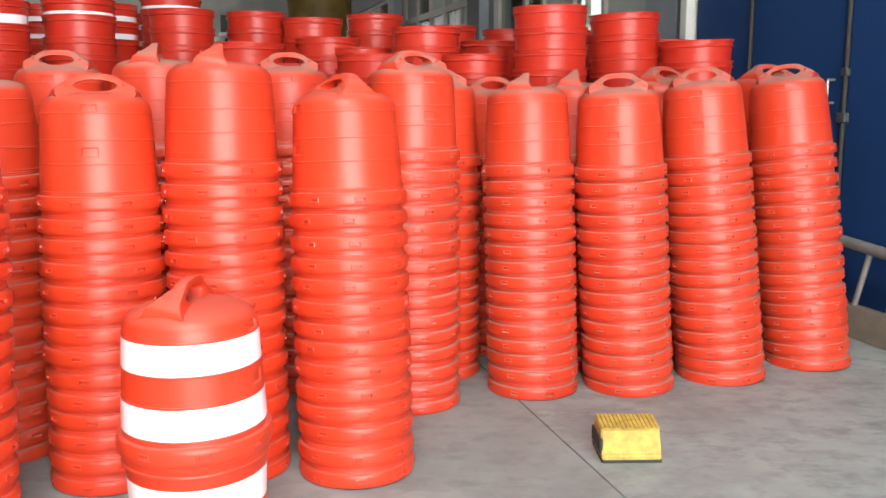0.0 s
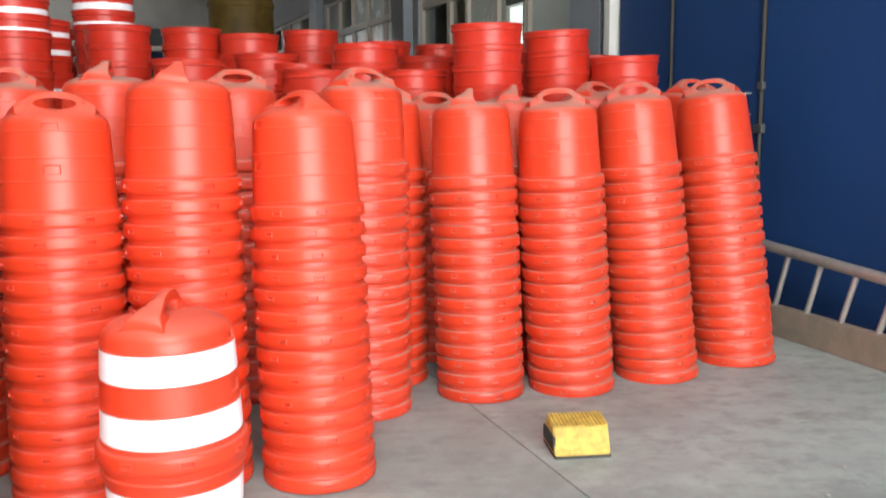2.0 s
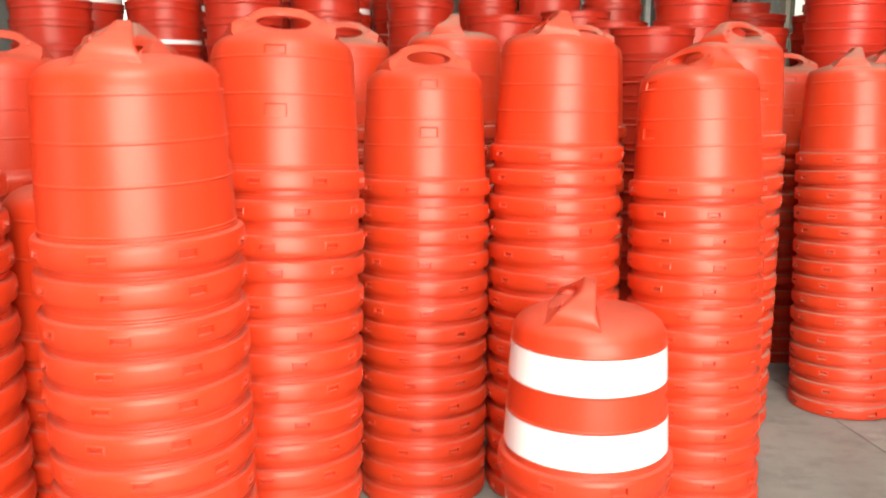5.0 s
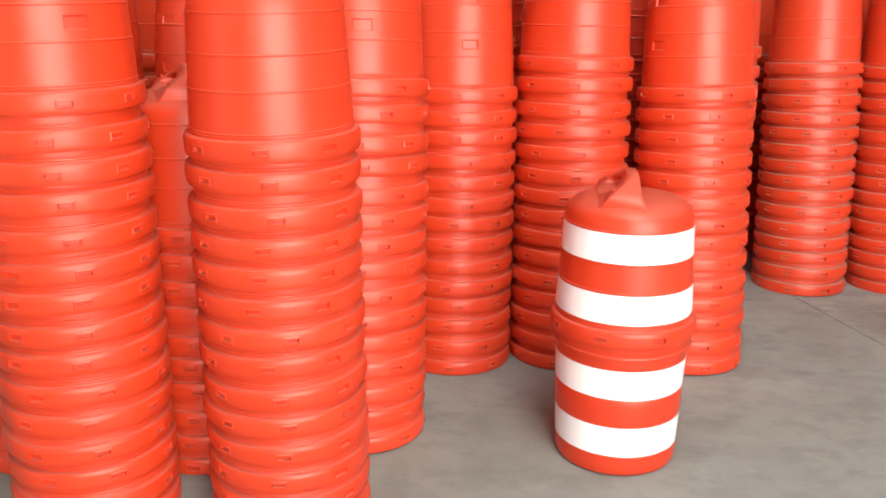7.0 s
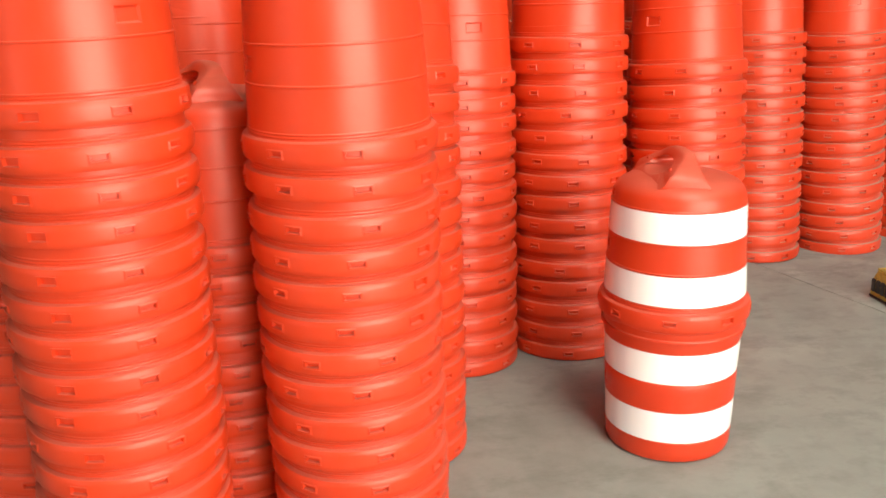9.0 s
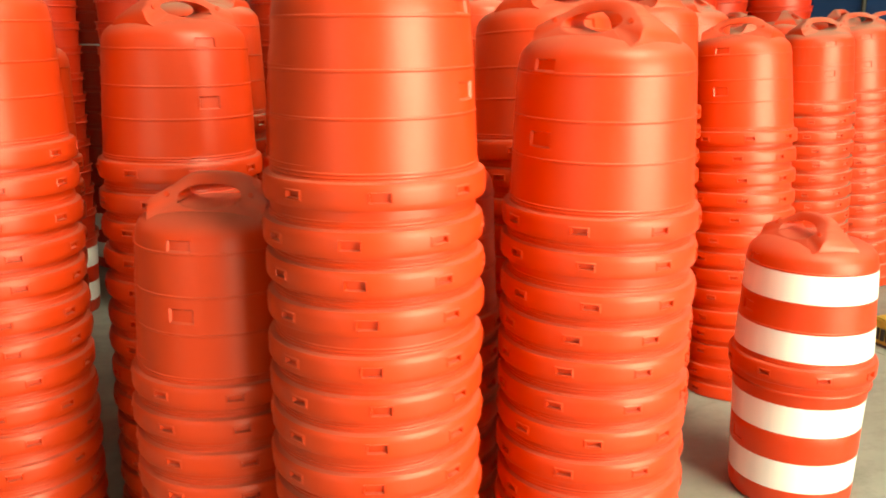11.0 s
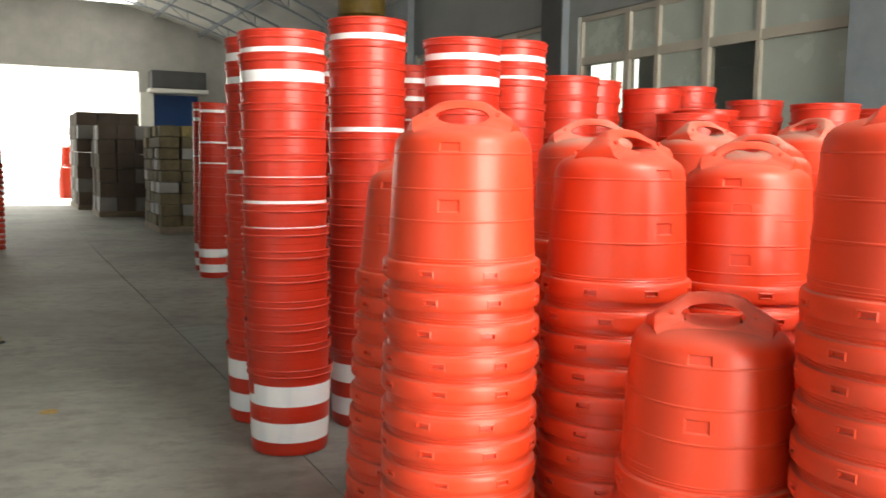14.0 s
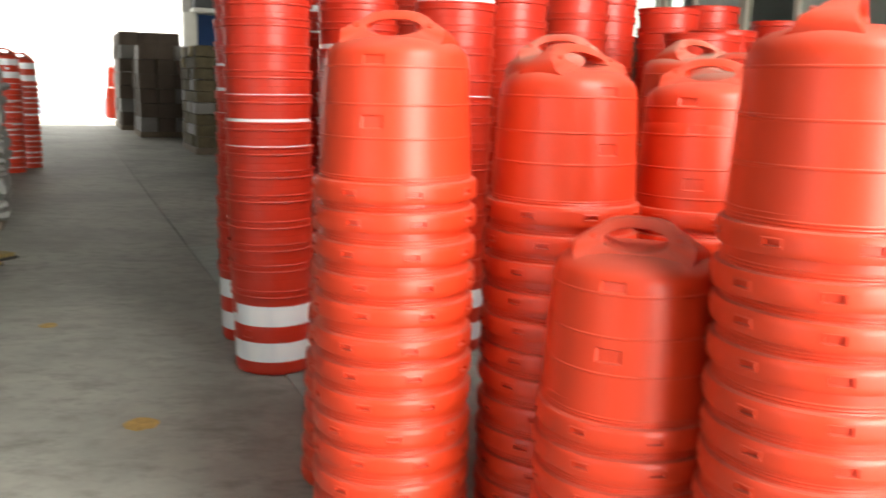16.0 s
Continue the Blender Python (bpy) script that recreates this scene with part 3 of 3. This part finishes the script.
# tall stacks of buckets: x, y, height of the top rim, lean (x, y), bands from this bucket upwards
TALL = [
    ((-3.40, 5.12), 1.98, (0.0, 0.0), 7), ((-3.28, 4.59), 1.95, (-0.03, 0.0), 7), ((-2.87, 4.98), 2.08, (-0.01, 0), 7), ((-2.40, 4.89), 1.99, (0, 0), 8),
    ((-2.05, 5.22), 2.03, (0, 0.02), 9), ((-2.12, 5.85), 1.95, (0, 0), 9), ((-1.78, 6.15), 2.16, (0, 0), 10), ((-2.54, 5.9), 1.95, (0, 0), 9), ((-3.09, 5.9), 1.97, (0, 0), 9), ((-2.0, 6.6), 1.95, (0, 0), 9), ((-4.0, 10.95), 1.98, (0.02, 0), 7), ((-4.1, 11.6), 2.02, (0, 0), 7),
]
PLAIN = [
    ((-1.58, 5.68), 1.90, (0, 0)), ((-1.22, 6.22), 1.93, (0, 0)), ((-0.82, 6.12), 1.88, (0, 0)), ((-0.42, 6.42), 1.93, (0, 0)), ((-0.04, 5.32), 1.76, (0, 0)),
    ((0.58, 7.3), 1.89, (0, 0)), ((0.68, 4.96), 1.84, (-0.03, -0.05)), ((1.20, 5.28), 1.83, (-0.07, -0.03)), ((1.56, 5.12), 1.67, (-0.05, -0.02)), ((1.42, 5.62), 1.70, (0.03, 0.04)), ((0.36, 5.95), 1.72, (0.02, 0)), ((-0.66, 5.62), 1.72, (0, 0.02)), ((-1.05, 5.05), 1.66, (0.01, 0)), ((-0.45, 5.6), 1.66, (0, 0)), ((0.78, 5.72), 1.70, (0, 0)),
    ((-0.30, 4.74), 1.58, (0, 0)), ((0.24, 5.22), 1.60, (0, 0)), ((-0.86, 5.2), 1.55, (0, 0)), ((0.1, 6.4), 1.85, (0, 0)), ((0.95, 6.2), 1.80, (0, 0)),
]
banded, bare, slim = bucket_model(True), bucket_model(False), bucket_model(True, True)
slim.matrix_world = pose(2, 0, -30)
banded.matrix_world, bare.matrix_world = pose(0, 0, -30), pose(1, 0, -30)


def bucket_stack(xy, top, lean, first_band, separate=99, share=0.75):
    n = round((top - 0.41) / 0.1105) + 1
    pitch = (top - 0.41) / (n - 1)
    deep = []
    for k in range(n):
        f = k / (n - 1)
        m = pose(xy[0] + lean[0] * f + random.uniform(-0.0012, 0.0012), xy[1] + lean[1] * f + random.uniform(-0.0012, 0.0012),
                 k * pitch + (random.uniform(-0.012, 0.012) if 0 < k < n - 1 else 0),
                 -math.degrees(lean[1] / top) * min(1, k), math.degrees(lean[0] / top) * min(1, k), 0) @ pose(0, 0, 0, random.uniform(-0.15, 0.15), random.uniform(-0.15, 0.15), random.uniform(0, 360))
        if n - k > separate:
            deep.append(m)
            continue
        taped = (k == 0 and first_band < 90) or (k >= first_band and (k >= n - 2 or random.random() < share))
        copy_thing(bare if not taped else slim if 0 < k < n - 2 or k == n - 2 and random.random() < 0.5 else banded, m)
    return deep


for xy, top, lean, first in TALL:
    bucket_stack(xy, top, lean, first, 99, 0.42 if xy[1] < 5.2 else 0.6)
deep = []
for xy, top, lean in PLAIN:
    deep += bucket_stack(xy, top, lean, 99, 5)
joined("nested_drum_buckets", BUCKET, deep, RED_BUCKET, "lower plain red drum buckets deep inside the stacks", "drum buckets")
for o in (model, dusty_model, banded, bare, slim):
    for c in (*o.children_recursive, o):
        bpy.data.objects.remove(c)

# the finished striped drum, standing alone
drum = tagged(new("traffic_drum"), "red traffic drum with four white reflective bands on the concrete", "traffic drum")
drum.matrix_world = pose(-0.64, 2.283, 0, 0, 0, -92)
low = part("bucket", BUCKET_CLEAN, RED_CLEAN, drum, "red plastic lower half")
part("reflective_band", BUCKET_BAND_HI, FILM, low, "white reflective film")
part("reflective_band", BUCKET_BAND_LO, FILM, low, "white reflective film")
high = part("cap", CAP_CLEAN, RED_CLEAN, drum, "red plastic upper half", pose(0, 0, 0.408))
part("handle", ARCH_CLEAN, RED_CLEAN, high, "", pose(0, 0, LIFT))
part("reflective_band", CAP_BAND_HI, FILM, high, "white reflective film")
part("reflective_band", CAP_BAND_LO, FILM, high, "white reflective film")


# ---------------------------------------------------------------- things on the right
def ramp_block():
    ob = tagged(new("wheel_chock"), "small worn yellow ribbed wheel chock with black base on the floor", "wheel chock")
    ob.matrix_world = pose(0.765, 3.17, 0, 0, 0, 1)
    bm = bmesh.new()
    w, d = 0.112, 0.10
    pts = [(-d, 0.0), (-d, 0.03), (-d * 0.55, 0.118), (d * 0.62, 0.128), (d, 0.07), (d, 0.0)]
    a = [bm.verts.new((-w, y, z)) for y, z in pts]
    b = [bm.verts.new((w, y, z)) for y, z in pts]
    bm.faces.new(a), bm.faces.new(b[::-1])
    for i in range(len(pts)):
        j = (i + 1) % len(pts)
        bm.faces.new((a[i], b[i], b[j], a[j]))
    bmesh.ops.recalc_face_normals(bm, faces=bm.faces)
    bmesh.ops.bevel(bm, geom=list(bm.edges), offset=0.006, segments=2, affect="EDGES")
    part("core", bm, YELLOW, ob, "chipped yellow paint over rubber")
    part("base_plate", box(-w - 0.002, w + 0.002, -d - 0.002, d + 0.002, 0.0, 0.013, 0.004), BLACK, ob, "black rubber base")
    for i in range(14):
        x = -w + 0.008 + i * 0.0161
        part("rib", box(x - 0.0064, x + 0.0064, -0.064, 0.064, -0.002, 0.005, 0.002), YELLOW, ob, "chipped yellow paint", pose(0, 0.002, 0.1245, 4.5, 0, 0))
    for i in range(6):
        y = -0.075 + i * 0.03
        part("side_lug", box(-w - 0.008, -w + 0.004, y - 0.01, y + 0.01, 0.03, 0.085, 0.003), BLACK, ob, "black rubber lug")
    return ob


ramp_block()


def ladder_on_edge():
    ob = tagged(new("ladder"), "dull metal ladder lying on its side along the blue wall", "ladder")
    ob.matrix_world = HALL @ pose(3.62, 0, 0)
    bm = bmesh.new()
    bar(bm, (0.03, 0.9, 0.32), (0.0, 4.75, 0.572), 0.033, 14)
    part("rail", bm, ALU, ob, "round grey rail", smooth=True)
    part("rail", box(-0.03, 0.03, 0.8, 4.75, 0.0, 0.185, 0.006), WOOD, ob, "weathered plank along the floor")
    for i in range(14):
        y = 1.2 + i * 0.26
        bm = bmesh.new()
        bar(bm, (0.0, y, 0.17), (0.012, y - 0.09, 0.31 + (y - 0.99) * 0.0655), 0.017, 10)
        part("rung", bm, ALU, ob, "scuffed pale rung", smooth=True)
    return ob


ladder_on_edge()


def blue_screen():
    ob = tagged(new("blue_sliding_door"), "tall blue painted sheet-metal sliding door against the side wall", "sliding door", "", "structure")
    ob.matrix_world = HALL
    edges = [-5.9, -3.2, -1.0, 0.9, 2.3, 3.42, 4.55, 5.55, 6.3]
    for a, b in zip(edges, edges[1:]):
        part("panel", box(W1 - 0.13, W1 - 0.07, a + 0.012, b - 0.012, 0.02, 4.3, 0.006), BLUE, ob)
    for e in edges[1:-1]:
        bm = bmesh.new()
        bar(bm, (W1 - 0.14, e, 0.02), (W1 - 0.14, e, 4.3), 0.015, 10)
        part("upright_tube", bm, BLACK, ob, "dark stained tube", smooth=True)
    latch = part("latch", box(W1 - 0.165, W1 - 0.125, 4.51, 4.59, 1.2, 1.26, 0.008), DARK, ob, "dark steel hasp")
    part("staple", box(W1 - 0.16, W1 - 0.125, 4.52, 4.58, 1.48, 1.53, 0.008), DARK, ob, "dark steel staple")
    bm = bmesh.new()
    for p, q in (((W1 - 0.13, 4.66, 1.32), (W1 - 0.18, 4.66, 1.32)), ((W1 - 0.18, 4.66, 1.32), (W1 - 0.18, 4.66, 1.46)), ((W1 - 0.18, 4.66, 1.46), (W1 - 0.13, 4.66, 1.46))):
        bar(bm, p, q, 0.008, 8)
    part("pull_handle", bm, ALU, ob, "dull steel pull handle")
    return ob


blue_screen()
thing("post", box(W1 - 0.2, W1 - 0.03, 6.335, 6.43, 0, EAVE - 0.1, 0.008), PALE, "pale painted post beside the blue door", "post", "structure")


# ---------------------------------------------------------------- the aisle and the far end
def sack_bale(s0, w0, wide, deep, high):
    ob = tagged(new("sack_bale"), "strapped bale of folded grey woven sacks standing in the aisle", "bale")
    ob.matrix_world = HALL @ pose(w0, s0, 0)
    rnd = random.Random(4)
    part("pallet_board", box(0.03, wide - 0.03, 0.03, deep, 0, 0.07, 0.006), WOOD, ob, "timber bearer")
    for col in range(2):
        z = 0.07
        while z < high - 0.02:
            h = min(rnd.choice((0.05, 0.06, 0.08, 0.11, 0.19)), high - z)
            x0, x1 = col * wide / 2, (col + 1) * wide / 2
            bm = bmesh.new()
            bmesh.ops.create_grid(bm, x_segments=16, y_segments=8, size=0.5)
            bmesh.ops.solidify(bm, geom=bm.faces[:], thickness=1.0)
            seed = Vector((rnd.random() * 50, col * 9.0, z * 7))
            jut, skew = rnd.uniform(-0.03, 0.05), rnd.uniform(-0.03, 0.03)
            for v in bm.verts:
                p = v.co.copy()
                zz = 1 if p.z > -0.5 else 0
                wob = noise.noise(Vector((p.x * 4, p.y * 4, 0)) + seed)
                fold = noise.noise(Vector((p.x * 13, p.y * 9, zz * 2)) + seed * 1.7)
                edge = min(1, (1 - max(abs(p.x), abs(p.y)) * 2) * 5 + 0.35)
                puff = 0.5 + (0.62 if zz else -0.55) * edge
                v.co = Vector((x0 + (p.x + 0.5) * (x1 - x0) * 1.03 + skew * (p.y + 0.5) + 0.03 * wob, (p.y + 0.5) * deep - jut + 0.03 * wob + 0.018 * fold,
                               z + puff * h + 0.028 * wob + 0.014 * fold))
            part("folded_sack", bm, SACK, ob, "", None, True, 60)
            z += h
    for x in (wide * 0.27, wide * 0.73):
        part("strap", box(x - 0.012, x + 0.012, -0.045, -0.035, 0.08, high, 0.002), STRAP, ob, "thin brown strap")
    return ob


sack_bale(9.72, -4.29, 0.98, 0.95, 1.40)


def sign_stand():
    ob = tagged(new("sign_stand"), "thin yellow pole on an orange-brown timber foot", "sign stand")
    ob.matrix_world = HALL @ pose(-3.96, 6.66, 0, 0, 0, 8)
    bm = bmesh.new()
    bar(bm, (0, 0.05, 0.36), (-0.03, 0.08, 2.6), 0.017, 10)
    part("pole", bm, plain("ochre_paint", (0.26, 0.15, 0.045), 0.5, 0.2, 9), ob, "ochre painted pole", smooth=True)
    part("foot_rail", box(-0.17, 0.17, -0.13, -0.09, 0, 0.05, 0.004), ORANGE_WOOD, ob)
    part("foot_rail", box(-0.17, 0.17, 0.17, 0.21, 0, 0.05, 0.004), ORANGE_WOOD, ob)
    part("crosspiece", box(-0.11, 0.11, 0.02, 0.08, 0.32, 0.37, 0.004), ORANGE_WOOD, ob)
    for x in (-1, 0, 1):
        for y0, y1 in ((-0.11, 0.04), (0.19, 0.06)):
            bm = bmesh.new()
            bar(bm, (x * 0.145, y0, 0.04), (x * 0.08, y1, 0.33), 0.018, 4)
            part("leg", bm, ORANGE_WOOD, ob)
    return ob


sign_stand()


def striped_board(foot, head, twist):
    """A long barrier board in black and yellow lengths with bolts, leaning over."""
    ob = tagged(new("barrier_board"), "scuffed yellow and black barrier board leaning on the pile", "barrier board", "barrier boards")
    foot, head = Vector(foot), Vector(head)
    length = (head - foot).length
    ob.matrix_world = HALL @ Matrix.Translation(foot) @ (head - foot).to_track_quat("Z", "Y").to_matrix().to_4x4() @ pose(0, 0, 0, 0, 0, twist)
    k, z = 0, 0.0
    while z < length - 0.02:
        h = min(0.40, length - z)
        seg = part("section", box(-0.085, 0.085, -0.02, 0.02, z, z + h - 0.004, 0.008), SHADED_YELLOW if k % 2 == 0 else BLACK, ob, "worn yellow" if k % 2 == 0 else "black")
        for x in (-0.04, 0.045):
            bm = bmesh.new()
            bar(bm, (x, -0.028, z + h * 0.5), (x, -0.016, z + h * 0.5), 0.009, 8)
            part("bolt", bm, ALU, seg)
        z += h
        k += 1
    return ob


for foot, head, twist in (((-3.60, 7.50, 0.03), (-4.15, 7.95, 0.80), 70), ((-3.70, 7.05, 0.03), (-4.30, 7.5, 0.92), 75), ((-3.80, 6.92, 0.03), (-4.45, 7.2, 0.85), 80), ((-3.66, 7.25, 0.03), (-4.3, 7.75, 0.78), 65)):
    striped_board(foot, head, twist)
for i, (x, y, turn) in enumerate(((-3.50, 8.2, 20), (-3.72, 8.5, -35), (-3.38, 7.9, 60), (-3.85, 8.25, 5), (-3.6, 8.0, 95))):
    ob = tagged(new("kerb_ramp_piece"), "yellow and black rubber ramp piece lying flat by the bale", "ramp piece", "ramp pieces")
    ob.matrix_world = HALL @ pose(x, y, 0.045 * (i % 3), 3, 4, turn)
    part("tread", box(-0.21, 0.21, -0.12, 0.12, 0.004, 0.045, 0.012), SHADED_YELLOW, ob, "scratched yellow top")
    part("rim", box(-0.225, 0.225, -0.135, 0.135, 0.0, 0.02, 0.006), BLACK, ob, "black rubber rim")

# striped caps in nested stacks behind the bale
sm = striped_cap_model()
sm.matrix_world = pose(0, 0, -30)
for w, s, rim in ((-3.5, 14.9, 1.24), (-4.08, 14.75, 1.20), (-4.58, 14.9, 1.14), (-3.3, 15.6, 1.2), (-3.85, 15.5, 1.22), (-4.3, 15.6, 1.16)):
    p = HALL @ Vector((w, s, 0))
    cap_stack(sm, (p.x, p.y), (p.x, p.y), rim, random.uniform(0, 360))
for c in (*sm.children_recursive, sm):
    bpy.data.objects.remove(c)


def goods_pallet(name, label, category, w, s, wide, deep, rows_, piece, material, seed, gap=0.012):
    """Goods stacked in courses on a timber pallet; each one is a part."""
    rnd = random.Random(seed)
    ob = tagged(new(name), label, category, "pallets along the aisle")
    ob.matrix_world = HALL @ pose(w, s, 0)
    part("pallet", box(0, wide, 0, deep, 0, 0.12, 0.01), WOOD, ob, "timber pallet")
    px, py, pz = piece
    nx, ny = max(1, round(wide / px)), max(1, round(deep / py))
    for r in range(rows_):
        for i in range(nx):
            for j in range(ny):
                if 0 < i < nx - 1 and 0 < j < ny - 1 and r < rows_ - 1:
                    continue
                if r == rows_ - 1 and rnd.random() < 0.3:
                    continue
                x0, y0 = i * wide / nx + rnd.uniform(-0.02, 0.02), j * deep / ny + rnd.uniform(-0.02, 0.02)
                part("carton" if material is CARTON else "bag", box(x0 + gap, x0 + wide / nx - gap, y0 + gap, y0 + deep / ny - gap, 0.12 + r * pz, 0.12 + (r + 1) * pz - 0.008, min(pz, px) * (0.12 if material is BAG else 0.03)),
                     material if rnd.random() < 0.75 else (SHADED_YELLOW if material is BAG and r > rows_ - 3 else GREYFILM), ob)
    return ob


goods_pallet("bag_pallet", "timber pallet stacked high with olive and yellow bagged goods", "pallet", -0.62, 17.6, 1.1, 1.9, 9, (0.36, 0.38, 0.2), BAG, 2)
goods_pallet("bag_pallet", "taller timber pallet of olive and yellow bagged goods", "pallet", 0.55, 17.7, 1.0, 1.8, 10, (0.34, 0.36, 0.2), BAG, 3)
goods_pallet("carton_pallet", "timber pallet of brown cartons near the doorway", "pallet", -1.18, 22.4, 1.2, 1.6, 6, (0.4, 0.4, 0.32), CARTON, 5)
goods_pallet("carton_pallet", "timber pallet of brown cartons near the doorway", "pallet", -1.4, 25.2, 1.5, 2.6, 7, (0.5, 0.5, 0.33), CARTON, 6)
goods_pallet("wrapped_pallet", "grey wrapped goods on a timber pallet", "pallet", 0.1, 20.2, 1.3, 1.4, 5, (0.42, 0.46, 0.34), GREYFILM, 7)

# drums outside by the doorway
rm = cap_model()
rm.matrix_world = pose(0, 0, -30)
for w, s, rim in ((-1.25, 31.8, 0.6), (-1.14, 32.6, 1.25)):
    p = HALL @ Vector((w, s, 0))
    cap_stack(rm, (p.x, p.y), (p.x, p.y), rim, random.uniform(0, 360))
for c in (*rm.children_recursive, rm):
    bpy.data.objects.remove(c)


# doorway dressing
for side, x0, x1 in (("left", DOOR_L - 1.75, DOOR_L - 0.42), ("right", DOOR_R + 0.42, DOOR_R + 1.75)):
    leaf = thing("door_1", box(x0, x1, S1 - 0.2, S1 - 0.08, 0.02, 3.25, 0.01), BLUE, "tall blue door leaf slid back beside the doorway", "door", "structure")
    thing("jamb", box(DOOR_R if side == "right" else DOOR_L - 0.4, DOOR_R + 0.4 if side == "right" else DOOR_L, S1 - 0.3, S1 - 0.005, 0, 3.3, 0.01), PALE, "pale painted door jamb", "jamb", "structure")
    hood = thing("door_hood", box(x0 - 0.15, x1 + 0.15, S1 - 0.75, S1 - 0.01, 3.42, 3.95, 0.03), DARK, "dark steel hood over the door track", "hood", "structure")
    part("fascia", box(x0 - 0.2, x1 + 0.2, S1 - 0.8, S1 - 0.01, 3.3, 3.41, 0.01), PALE, hood, "pale fascia strip")


def rusty_tank():
    p = pose(-1.95, 15.0, 0)
    ob = tagged(new("mixing_tank"), "tall rusty yellow-brown steel tank with a stepped neck", "tank")
    ob.matrix_world = p
    bm, _ = revolve([(0.0, 0.9), (0.5, 0.9), (0.52, 0.95), (0.52, 3.0), (0.54, 3.03), (0.54, 3.09), (0.52, 3.12), (0.5, 3.2), (0.36, 3.42), (0.36, 3.5), (0.0, 3.5)], 40)
    part("shell", bm, RUST, ob, "", None, True, 30)
    bm, _ = revolve([(0.0, 3.5), (0.3, 3.5), (0.3, 3.62), (0.38, 3.66), (0.38, 4.1), (0.0, 4.12)], 32)
    part("neck", bm, RUST, ob, "", None, True, 30)
    for i in range(4):
        a = math.pi / 4 + i * math.pi / 2
        bm = bmesh.new()
        bar(bm, (0.45 * math.cos(a), 0.45 * math.sin(a), 0), (0.45 * math.cos(a), 0.45 * math.sin(a), 1.0), 0.05, 8)
        part("leg", bm, DARK, ob)
    return ob


rusty_tank()

# paint marks on the aisle floor
OCHRE = plain("worn_ochre_floor_paint", (0.38, 0.24, 0.07), 0.7, 0.4, 25)
for w, s, r in ((-2.6, 4.7, 0.07), (-2.95, 6.35, 0.05)):
    bm, _ = revolve([(r, 0.0), (r * 0.98, 0.0012), (0, 0.0015)], 24)
    for v in bm.verts:
        v.co.x *= 1 + 0.2 * noise.noise(v.co * 30)
        v.co.y *= 1 + 0.2 * noise.noise(v.co * 27)
    thing("floor_mark", bm, OCHRE, "worn ochre paint dab on the concrete", "paint mark", "structure", "", HALL @ pose(w, s, 0))

# crumbs of broken plaster by the slab joint
CHIP = plain("plaster_crumbs", (0.40, 0.385, 0.36), 0.85, 0.3, 30)
bm = bmesh.new()
rnd = random.Random(11)
for i in range(70):
    x, y = rnd.gauss(2.45, 0.38), rnd.gauss(1.95, 0.16)
    r = rnd.uniform(0.003, 0.012) * (2.2 if rnd.random() < 0.06 else 1)
    made = bmesh.ops.create_icosphere(bm, subdivisions=1, radius=r, matrix=pose(x, y, r * 0.35, 0, 0, rnd.uniform(0, 360)))["verts"]
    for v in made:
        v.co.z = max(0.0005, v.co.z * 0.6)
        v.co.x += rnd.uniform(-r, r) * 0.4
        v.co.y += rnd.uniform(-r, r) * 0.4
thing("plaster_crumbs", bm, CHIP, "scattered pale crumbs of broken plaster on the floor", "crumbs", "stuff")
